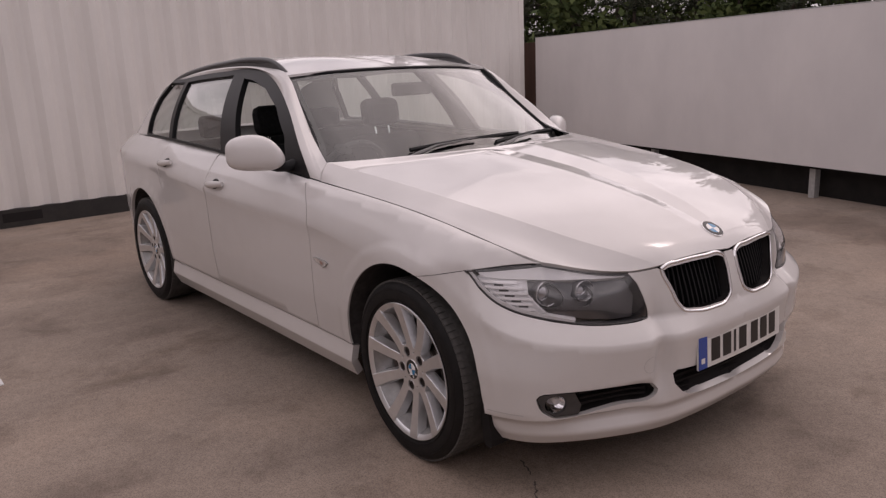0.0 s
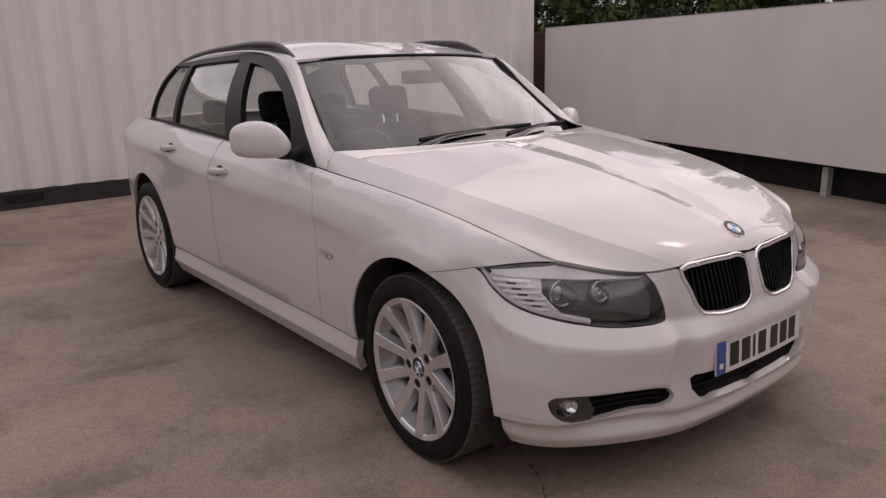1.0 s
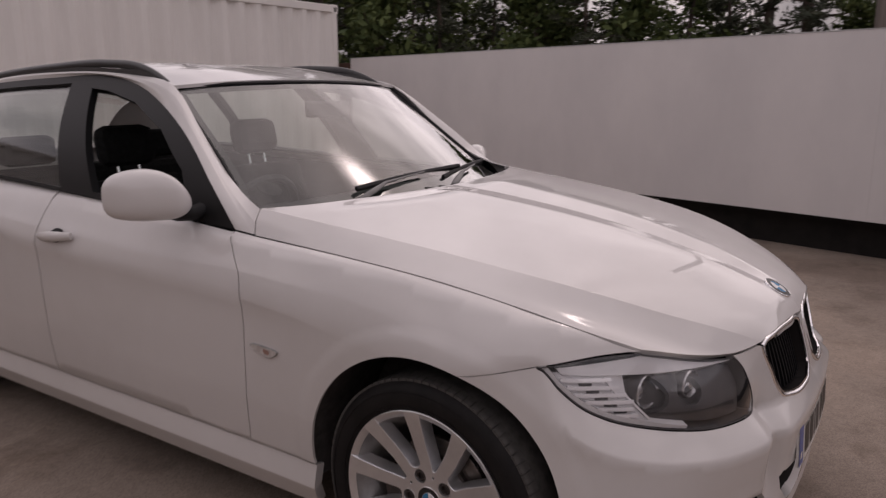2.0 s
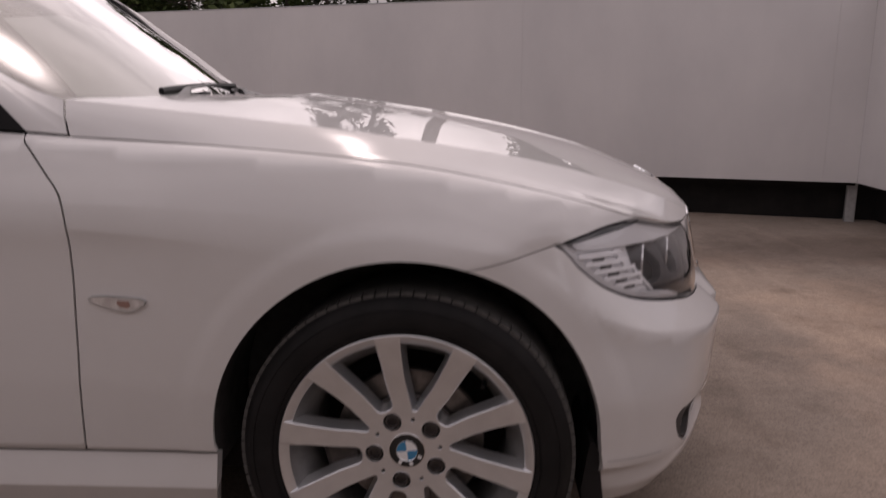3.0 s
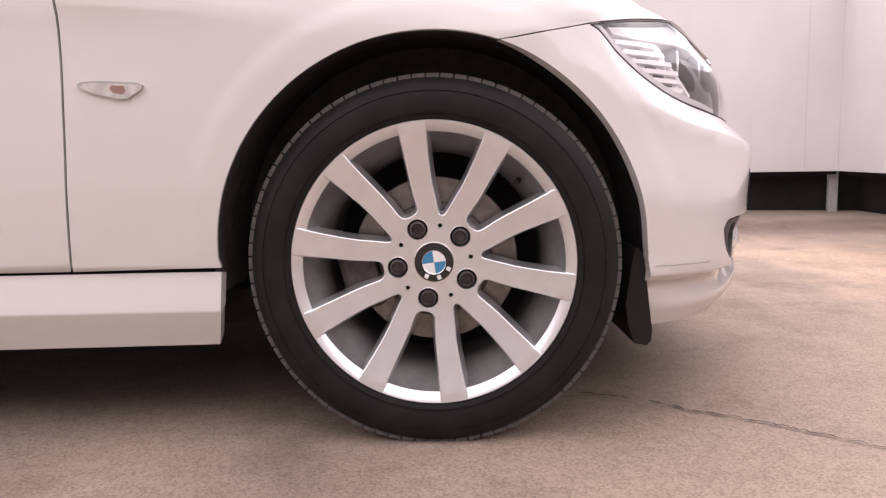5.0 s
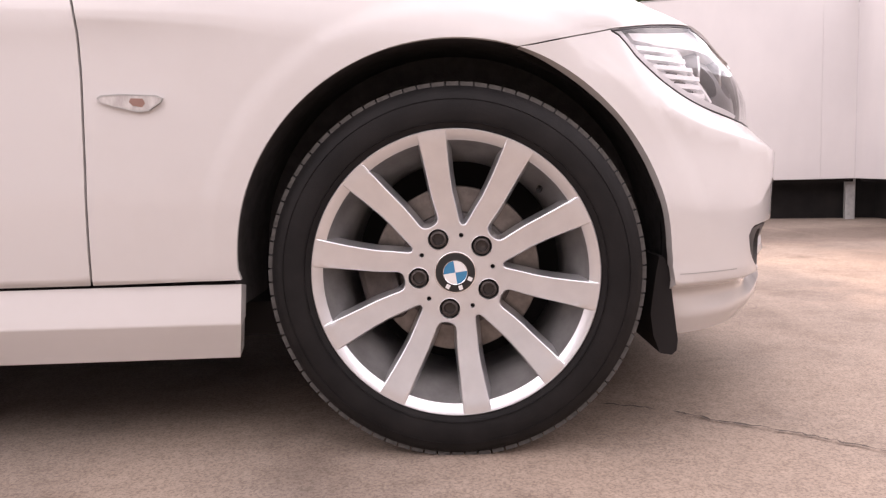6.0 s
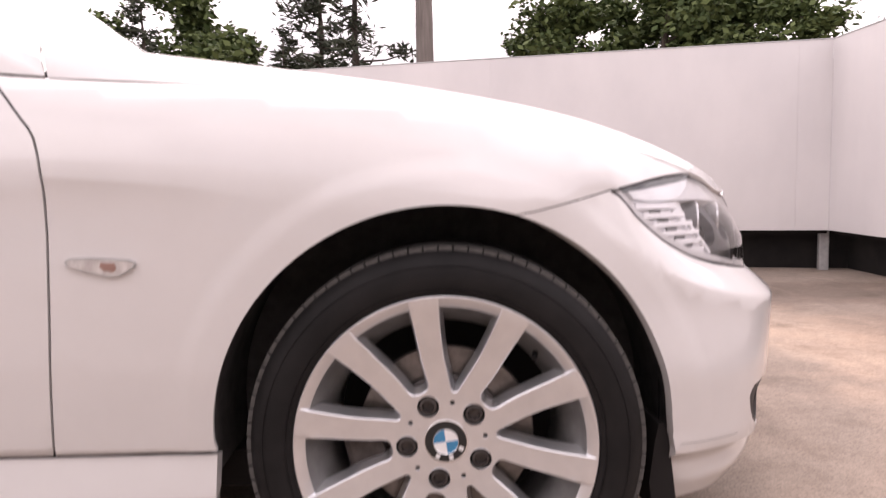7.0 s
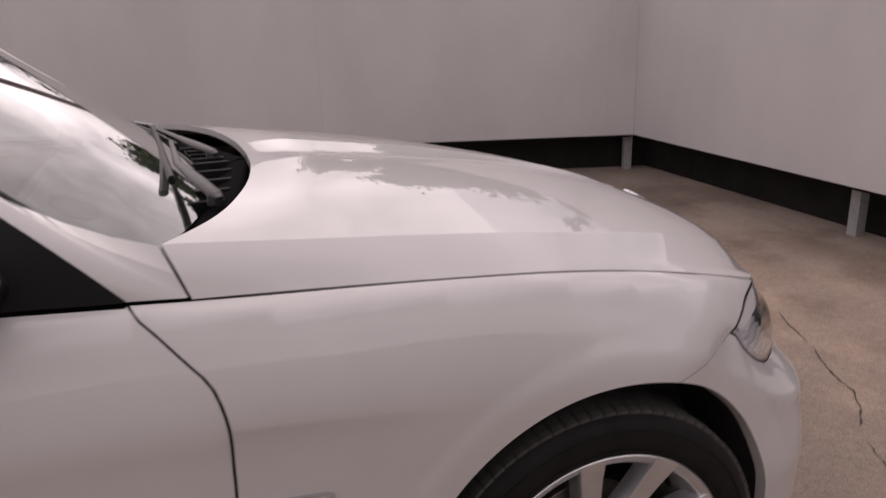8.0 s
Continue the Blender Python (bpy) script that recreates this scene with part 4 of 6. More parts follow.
def rim_strip(loop, width, proud, depth=0.012):
    """A frame that follows a loop on the body: raised outer ring."""
    c = np.mean(loop, axis=0)
    outer = [(q[0], q[1]) for q in loop]
    inner = []
    p = np.array(loop, float)
    for i in range(len(p)):
        d = p[(i + 1) % len(p)] - p[i - 1]
        n = np.array([-d[1], d[0]]) / (np.linalg.norm(d) + 1e-9)
        if n @ (c - p[i]) < 0:
            n = -n
        inner.append(tuple(p[i] + n * width))
    return panel([outer, inner], belt, 0.012, depth, -proud, edge=0.008), inner


def fat(loop, k):
    c = np.mean(loop, axis=0)
    return [tuple(c + (np.array(q) - c) * k) for q in loop]


dense_kidney = spline(KIDNEY + KIDNEY[:1])(np.linspace(0, 1, 61)[:-1])
dense_kidney = [tuple(q) for q in dense_kidney]
for f in (mirrored, lambda p: p):
    ring, inner = rim_strip(fat(dense_kidney, 1.0), 0.013, 0.0015, 0.004)
    kid = sheet("kidney_grille", [f(ring)], M_CHROME, car, "chrome framed grille with black vertical bars")
    bead = []
    for s, z in fat(dense_kidney, 0.975):
        q, e1, e2 = belt(s, z)[0], belt(s + 0.004, z)[0], belt(s, z + 0.004)[0]
        nn = np.cross(e1 - q, e2 - q)
        nn = nn / np.linalg.norm(nn)
        bead.append(q - nn * (0.0025 if nn[0] > 0 else -0.0025))
    bv, bf = tube([Vector(q) for q in bead + bead[:1]], [0.0070] * (len(bead) + 1), 10)
    bv, bf, _ = f((np.array([tuple(q) for q in bv]), bf[:-2], [np.zeros(3)] * sum(len(q) for q in bf[:-2])))
    link("chrome_bead", bv, bf, M_CHROME, kid, smooth_faces=True)
    well, _ = rim_strip(fat(dense_kidney, 0.97), 0.005, -0.003, 0.055)
    sheet("grille_well", [f(well)], M_VOID, kid)
    sheet("grille_backing", [f(panel([fat(dense_kidney, 0.97)], belt, 0.03, 0, 0.055))], M_VOID, kid)
    for k in range(13):
        s = 0.062 + k * 0.0215
        z0 = 0.567 + max(0, (s - 0.24)) * 0.9
        bar = [(s - 0.0035, z0), (s + 0.0035, z0), (s + 0.0035, 0.711), (s - 0.0035, 0.711)]
        sheet("grille_bar", [f(panel([bar], belt, 0.02, 0.025, 0.026))], M_GRILLE, kid)
    fog_open = sheet("fog_lamp_recess", [f(panel([fat(FOG, 1.03)], belt, 0.03, 0, 0.05))], M_VOID, car, "black recess with fog lamp")
    well, _ = rim_strip(FOG, 0.002, -0.020, 0.035)
    sheet("recess_wall", [f(well)], M_VOID, fog_open)
    fl = sheet("fog_lamp_surround", [f(panel([[(0.829, 0.356), (0.816, 0.368), (0.785, 0.372), (0.715, 0.370), (0.688, 0.32), (0.698, 0.290), (0.778, 0.295), (0.815, 0.320)], [(0.772 + 0.034 * math.cos(t), 0.334 + 0.031 * math.sin(t)) for t in np.linspace(0, 2 * math.pi, 25)[:-1]]], belt, 0.02, 0.012, 0.002))], M_SURROUND, car, "dark grey fog lamp surround")
    for k in range(3):
        zz = 0.312 + 0.018 * k
        sheet("slat", [f(panel([[(0.45, zz), (0.68, zz - 0.004), (0.68, zz + 0.003), (0.45, zz + 0.007)]], belt, 0.03, 0.02, 0.026))], M_VOID, fog_open)
    # round fog lamp that looks ahead
    fc = belt(0.772, 0.334)[0]
    fx, fy = fc[0] - 0.016, fc[1] - 0.020
    for nm, prof, mt in (("fog_reflector", [(0.002, -0.024), (0.020, -0.019), (0.032, -0.006), (0.038, 0.002)], M_CHROME), ("fog_bulb", [(0.001, -0.002), (0.011, -0.004), (0.013, -0.02)], M_CLEAR), ("fog_lens", [(0.001, 0.006), (0.02, 0.0045), (0.034, 0.0005), (0.037, -0.004)], M_LENS)):
        lv, lf = lathe(prof, 28)
        sg = f((np.array([[fx, fy, 0.334]]), [], []))[0][0]
        r = Matrix.Translation(sg) @ Matrix.Rotation(radians(-90 + (24 if sg[1] > 0 else -24)), 4, "Z")
        link(nm, [r @ Vector((q[0], q[1], q[2])) for q in lv], lf, mt, fl, smooth_faces=True)
lg = panel([LOWER], belt, 0.03, 0, 0.06)
low_grille = sheet("lower_grille", [lg, mirrored(lg)], M_VOID, car, "black lower air intake")
well, _ = rim_strip(LOWER, 0.002, -0.022, 0.045)
sheet("intake_wall", [well, mirrored(well)], M_VOID, low_grille)
for k in range(3):
    zz = 0.285 + 0.024 * k
    q = panel([[(0.0, zz), (0.29 + 0.012 * k, zz + 0.008), (0.29 + 0.012 * k, zz + 0.015), (0.0, zz + 0.007)]], belt, 0.03, 0.015, 0.038)
    sheet("slat", [q, mirrored(q)], M_VOID, low_grille)
# thin grey strip that paints the shading of a soft bumper crease
lip = [(s, 0.2995 - 0.012 * smooth(0.9, 0.4, s)) for s in np.linspace(0.87, S_END - 0.014, 8)]
lipq = panel([[(s, float(z) - 0.0008) for s, z in lip] + [(s, float(z) + 0.0008) for s, z in lip[::-1]]], belt, 0.01, 0, -0.0006)
for q in (lipq, mirrored(lipq)):
    sheet("bumper_crease_shade", [q], M_POST, bump_ob)

towq = panel([[(0.452 + 0.030 * math.cos(t), 0.425 + 0.027 * math.sin(t)) for t in np.linspace(0, 2 * math.pi, 33)[:-1]], [(0.452 + 0.0288 * math.cos(t), 0.425 + 0.0258 * math.sin(t)) for t in np.linspace(0, 2 * math.pi, 33)[:-1]]], belt, 0.01, 0, -0.0006, edge=0.005)
sheet("tow_eye_cover_seam", [mirrored(towq)], M_POST, bump_ob)

# ---- headlamps ----
lamp = [(s, z - 0.004) for s, z in top_run(S_HLIN, S_HLTOP - 0.002, 20, 0.002)] \
    + [(S_HLTOP + (S_HLREAR - S_HLTOP) * k / 8, 0.7535 - 0.0255 * k / 8 + 0.005 * math.sin(math.pi * k / 8)) for k in range(0, 9)] \
    + [(s, z + 0.0005) for s, z in lamp_low[::-1]] + LAMP_IN[::-1][1:-1]
lamp_in = fat(lamp, 0.985)
LAMP_UNITS = ((0.792, 0.660, 0.046, 0.03), (0.664, 0.664, 0.036, 0.03))
for f in (mirrored, lambda p: p):
    hl = sheet("headlamp", [f(panel([lamp], belt, 0.02, 0.012, 0.0005, edge=0.012))], M_LENS, car, "clear headlamp with two round units and striped indicator")
    rimp, _ = rim_strip(lamp, 0.0014, 0.0008, 0.004)
    sheet("lamp_seal", [f(rimp)], M_LAMP_GREY, hl)
    well, _ = rim_strip(lamp, 0.0025, -0.004, 0.055)
    sheet("lamp_housing", [f(well)], M_LAMP_GREY, hl)
    sheet("lamp_bezel", [f(panel([lamp_in], belt, 0.02, 0, 0.055))], M_LAMP_GREY, hl, "dark grey lamp bezel")
    low_in = [(q[0], q[1] + 0.012) for q in lamp_low if 0.47 < q[0] < 0.80]
    plate_loop = low_in + [(0.850, 0.640), (0.868, 0.668), (0.880, 0.700), (0.80, 0.708), (0.66, 0.706), (0.52, 0.698), (0.488, 0.690), (0.462, 0.640)]
    unit_holes = [[(s0 + r * 1.22 * math.cos(t), z0 + r * 0.97 * math.sin(t)) for t in np.linspace(0, 2 * math.pi, 33)[:-1]] for s0, z0, r, _ in LAMP_UNITS]
    sheet("bezel_plate", [f(panel([plate_loop, *unit_holes], belt, 0.02, 0.02, 0.026, edge=0.008))], M_LAMP_GREY, hl)
    brow = [(s, z - 0.006) for s, z in top_run(S_HLIN + 0.004, S_HLTOP, 16, 0.003)] + [(S_HLTOP + (S_HLREAR - S_HLTOP) * k / 6, 0.747 - 0.022 * k / 6) for k in range(1, 6)] \
        + [(1.04, 0.716), (0.98, 0.712), (0.90, 0.711), (0.79, 0.709), (0.67, 0.706), (0.58, 0.702), (0.52, 0.700), (0.498, 0.700)]
    sheet("lamp_brow", [f(panel([brow], belt, 0.02, 0.03, 0.007))], M_LAMP_BROW, hl, "silver brow over the lamp units")
    for k in range(6):
        zz = 0.699 - 0.0165 * k
        s1 = float(np.interp(zz - 0.004, [q[1] for q in lamp_low[14:]], [q[0] for q in lamp_low[14:]])) - 0.016
        s0 = 0.905 - 0.020 * k if k < 4 else 0.845 - 0.010 * (k - 4)
        if s1 - s0 > 0.02:
            sheet("indicator_bar", [f(panel([[(s0, zz - 0.002), (s1 - 0.004, zz - 0.001), (s1, zz + 0.003), (s1 - 0.004, zz + 0.0075), (s0, zz + 0.0065)]], belt, 0.015, 0.020, 0.006))], M_CLEAR, hl)
    sheet("corner_reflector", [f(panel([[(0.80, 0.596), (0.84, 0.602), (0.93, 0.628), (1.03, 0.684), (1.07, 0.714), (1.05, 0.720), (0.93, 0.712), (0.87, 0.711), (0.862, 0.66)]], belt, 0.02, 0.01, 0.017))], M_LAMP_BACK, hl)
    for s0, z0 in ((0.955, 0.689), (0.935, 0.6725), (0.912, 0.656), (0.888, 0.6395), (0.862, 0.623)):
        sheet("indicator_cell", [f(panel([[(s0, z0 + 0.001), (s0 + 0.034, z0 + 0.001), (s0 + 0.036, z0 + 0.007), (s0, z0 + 0.007)]], belt, 0.015, 0.004, 0.0145))], M_LAMP_GREY, hl)
    low = [q for q in lamp_low if q[0] > 0.70]
    sheet("lamp_lip", [f(panel([[(s, z + 0.004) for s, z in low] + [(s - 0.004, z + 0.006 + 0.009 * float(smooth(0.55, 0.85, s))) for s, z in low[::-1]]], belt, 0.012, 0.03, 0.004))], M_LAMP_BROW, hl)
    for s, z, r, dp in LAMP_UNITS:
        c = belt(s, z)[0]
        cx, cy = c[0] - 0.026, c[1] - 0.028
        sg = f((np.array([[cx, cy, z]]), [], []))[0][0]
        m = Matrix.Translation(sg) @ Matrix.Rotation(radians(-90 + (14 if sg[1] > 0 else -14)), 4, "Z")
        for nm, prof, mt in (("lamp_ring", [(r * 0.82, -0.012), (r * 0.86, 0.002), (r * 0.91, 0.004), (r * 0.95, 0.0)], M_LAMP_RING),
                             ("ring_shell", [(r * 0.95, 0.0), (r * 1.0, -0.004), (r * 1.04, -0.05)], M_LAMP_GREY),
                             ("lamp_bowl", [(0.001, -0.045), (r * 0.4, -0.040), (r * 0.7, -0.026), (r * 0.84, -0.006)], M_CHROME),
                             ("projector_lens", [(0.001, -0.010), (r * 0.3, -0.012), (r * 0.52, -0.019), (r * 0.6, -0.034)], M_PROJECTOR)):
            lv, lf = lathe(prof, 36)
            link(nm, [m @ Vector((q[0], q[1], q[2] - (0.14 * r if nm == "projector_lens" else 0))) for q in lv], lf, mt, hl, smooth_faces=True)
    for s0, z0, s1, z1 in ((0.872, 0.668, 0.805, 0.606), (0.925, 0.706, 0.885, 0.660)):
        sheet("indicator_edge", [f(panel([[(s0, z0), (s1, z1), (s1 - 0.005, z1 + 0.003), (s0 - 0.005, z0 + 0.003)]], belt, 0.015, 0.012, 0.010))], M_CLEAR, hl)

# ---- bonnet ----
CREASE = [(-0.672, 0.748, 1.000), (-0.45, 0.728, 0.975), (-0.25, 0.706, 0.951), (-0.05, 0.684, 0.925), (0.1, 0.661, 0.9005), (0.2, 0.638, 0.882), (0.3, 0.604, 0.859), (0.4, 0.559, 0.830), (0.48, 0.513, 0.803), (0.56, 0.452, 0.774), (0.62, 0.396, 0.7475), (0.668, 0.342, 0.7195)]
shut = spline([(-0.641, 0.8050, 0.9315)] + [(x, y - 0.0016, z + 0.0012) for x, y, z in TOP[11:7:-1]] + [(0.4695, 0.672, 0.760)])
crease = spline(CREASE)
centre = spline([(-0.475, 0, 1.004), (-0.2, 0, 0.975), (0.1, 0, 0.929), (0.35, 0, 0.872), (0.55, 0, 0.812), (0.645, 0, 0.775), (0.688, 0, 0.748), (0.706, 0, 0.7195)])
rear_edge = spline([CREASE[0], (-0.592, 0.631, 1.003), (-0.53, 0.46, 1.006), (-0.49, 0.25, 1.006), (-0.475, 0, 1.004)])
flank_rear = spline([(-0.641, 0.8050, 0.9315), (-0.655, 0.786, 0.966), CREASE[0]])
front_flank = spline([(0.4695, 0.672, 0.760), (0.509, 0.63, 0.749), (0.549, 0.573, 0.733), (0.586, 0.515, 0.721), (0.626, 0.447, 0.714), CREASE[-1]])
front_inner = spline([CREASE[-1], (0.680, 0.28, 0.728), (0.690, 0.2, 0.7305), (0.698, 0.10, 0.7285), (0.706, 0, 0.7195)])
b_flank = coons(shut, crease, flank_rear, front_flank, 0.002, 4.0)
b_inner = coons(crease, centre, rear_edge, front_inner, 0.0, 3.0)


def bonnet(u, v):
    """v below 1: flank between shut line and crease; above: the flat top."""
    u, v = np.asarray(u, float), np.asarray(v, float)
    lo, hi = b_flank(u, np.clip(v, 0, 1)), b_inner(u, np.clip(v - 1, 0, 1))
    w = smooth(0.93, 1.07, v)[:, None]
    q = np.where((v < 1)[:, None], lo, hi)
    k, c = np.clip(v - 1, 0, 1), np.clip(u, 0, 1)
    ends = smooth(0.0, 0.12, c) * (1 - smooth(0.72, 1.0, c))
    # two planes that meet in a second, softer crease, which runs in towards the badge
    kin = 0.80 + 0.08 * c
    up, down = k / kin, (1 - k) / (1 - kin)
    soft = 0.04
    lift = 0.005 * ends * k + 0.0115 * ends * (up + down - np.sqrt((up - down) ** 2 + soft)) / 2 / 0.9 - 0.002 * ends * smooth(kin, 1.0, k)
    ridge = 0.0012 * np.exp(-((k - kin) / 0.03) ** 2) * ends
    swell = -0.0010 * np.sin(2 * np.pi * np.clip(k / 0.8, 0, 1)) * ends
    q = q + np.array([0, 0, 1.0]) * (ridge + lift + swell)[:, None]
    return q


bq = panel([[(0, 0), (1, 0), (1, 2), (0, 2)]], bonnet, 0.03, 0.016, edge=0.02, folds=[[(u, v) for u in np.linspace(0.01, 0.99, 60)] for v in (0.965, 0.995, 1.03)] + [[(u, 1 + 0.80 + 0.08 * u + d) for u in np.linspace(0.01, 0.99, 60)] for d in (-0.02, 0.0, 0.02)])
bonnet_ob = sheet("bonnet", [bq, mirrored(bq)], M_PAINT, car)

# ---- windscreen, pillars, roof ----
def screen(y, z):
    """The glass: leaning back and swept to the sides."""
    y, z = np.asarray(y, float), np.asarray(z, float)
    return np.stack([-0.62 - (z - 1.0) * 1.398 - 0.31 * y * y, y, z], 1)


SCREEN_EDGE = [(0.735, 0.955), (0.722, 1.0), (0.693, 1.052), (0.669, 1.123), (0.650, 1.197), (0.631, 1.275), (0.612, 1.352)]
screen_top = [(y, 1.352 + 0.020 * (1 - (y / 0.612) ** 2)) for y in (0.58, 0.5, 0.4, 0.3, 0.2, 0.1, 0.0)]
screen_loop = SCREEN_EDGE + screen_top + [(0.0, 0.955)]
wq = panel([screen_loop], screen, 0.04, 0)
windscreen = sheet("windscreen", [wq, mirrored(wq)], M_GLASS, car, "windscreen reflecting a cloudy sky")
for f in (mirrored, lambda p: p):
    inner_edge = [(y - 0.030, z) for y, z in SCREEN_EDGE[:-1]] + [(0.582, 1.334)]
    sheet("screen_border", [f(panel([SCREEN_EDGE + inner_edge[::-1]], screen, 0.03, 0, 0.003))], M_BLACK, windscreen)
    sheet("screen_border", [f(panel([[(0.612, 1.352)] + screen_top + [(y, z - 0.022) for y, z in screen_top[::-1]]], screen, 0.03, 0, 0.003))], M_BLACK, windscreen)
    sheet("screen_border", [f(panel([[(0, 0.955), (0.70, 0.955), (0.70, 0.959), (0.5, 0.962), (0.40, 0.978), (0.30, 1.0), (0.0, 1.0)]], screen, 0.03, 0, 0.003))], M_BLACK, windscreen)
    ev = [Vector(q) for q in screen(*np.array(SCREEN_EDGE[1:] + screen_top).T)]
    tv, tf = tube([Vector((q.x, q.y, q.z + 0.002)) for q in ev], [0.007] * len(ev), 6)
    tv, tf, _ = f((np.array([tuple(q) for q in tv]), tf, [np.zeros(3)] * sum(len(q) for q in tf)))
    link("screen_seal", tv, tf, M_BLACK, windscreen, smooth_faces=True)


def cabin(x, z):
    """The slanting side above the waist."""
    x, z = np.asarray(x, float), np.asarray(z, float)
    t = np.clip((z - 0.937) / 0.46, -0.2, 1.2)
    y = 0.807 - 0.49 * (z - 0.937) + 0.042 * np.sin(np.pi * np.clip(t, 0, 1)) - 0.03 * np.clip((-2.2 - x) / 0.7, 0, 1.5) ** 2
    return np.stack([x, y, z], 1)


DLO = spline([(-0.724, 0.940), (-0.785, 1.0), (-0.849, 1.059), (-0.985, 1.172), (-1.195, 1.285), (-1.43, 1.365), (-1.64, 1.397), (-1.99, 1.393), (-2.553, 1.364), (-2.83, 1.335), (-2.912, 1.27), (-2.935, 1.161), (-2.945, 1.026)])
dlo_line = [tuple(q) for q in DLO(np.linspace(0, 1, 70))]
belt_back = [(x, float(top_z(sx(x))) + 0.002) for x in np.linspace(-2.90, -0.76, 40)]
frame_loop = dlo_line + belt_back


def inset_top(x0, x1, d, n=24):
    """The upper edge of the opening between two stations, moved in."""
    q = np.array([p for p in dlo_line[:52]])
    xs = np.linspace(x0, x1, n)
    return [(x, float(np.interp(-x, -q[:, 0], q[:, 1])) - d) for x in xs]


def waist(x0, x1, d, n=8):
    return [(x, float(top_z(sx(x))) + d) for x in np.linspace(x0, x1, n)]


win_front = [(-0.955, 1.0), (-1.0, 1.095), (-1.165, 1.215), (-1.384, 1.304), (-1.576, 1.342), (-1.69, 1.352)] + waist(-1.46, -0.97, 0.02)
win_rear = inset_top(-1.845, -2.475, 0.028) + waist(-2.395, -1.665, 0.014)
win_quarter = inset_top(-2.53, -2.80, 0.026) + [(-2.885, 1.25), (-2.912, 1.15), (-2.918, 1.05)] + waist(-2.90, -2.45, 0.014)
can_out = spline([(*cabin(np.array([x]), np.array([z]))[0],) for x, z in dlo_line[::3][:19]])
can_in = spline([(-0.677, 0.750, 0.999), (-0.76, 0.722, 1.022), (-0.841, 0.698, 1.060), (-1.027, 0.655, 1.205), (-1.209, 0.616, 1.359), (-1.45, 0.585, 1.397), (-1.9, 0.570, 1.415), (-2.4, 0.575, 1.398), (-2.8, 0.585, 1.345)])
can_start = polyline([(-0.726, 0.8065, 0.941), (-0.646, 0.8055, 0.9345), (-0.660, 0.787, 0.966), (-0.677, 0.750, 0.999)])
can_end = spline([can_out(1)[0], (can_out(1)[0] + can_in(1)[0]) / 2 + np.array([0, 0.005, 0.008]), can_in(1)[0]])
cant = coons(can_out, can_in, can_start, can_end, 0.010)
roof_front = spline([(-1.212, 0.614, 1.360), (-1.175, 0.4, 1.375), (-1.147, 0, 1.381)])
roof_side = spline([(-1.212, 0.614, 1.360), (-1.45, 0.584, 1.398), (-1.9, 0.569, 1.416), (-2.4, 0.574, 1.399), (-2.8, 0.584, 1.346), (-3.0, 0.58, 1.315)])
roof_mid = spline([(-1.147, 0, 1.381), (-1.5, 0, 1.434), (-2.0, 0, 1.454), (-2.5, 0, 1.436), (-3.05, 0, 1.365)])
roof_rear = spline([(-3.0, 0.58, 1.315), (-3.04, 0.3, 1.35), (-3.05, 0, 1.365)])
roof = coons(roof_side, roof_mid, roof_front, roof_rear, 0.018)
rq = panel([UNIT], roof, 0.04, 0.012)
sheet("roof", [rq, mirrored(rq)], M_PAINT, car)
rail_line = spline([(-1.268, 0.585, 1.372), (-1.33, 0.58, 1.402), (-1.42, 0.575, 1.432), (-1.65, 0.572, 1.454), (-2.0, 0.57, 1.447), (-2.43, 0.572, 1.419), (-2.70, 0.578, 1.385), (-2.80, 0.582, 1.365)])
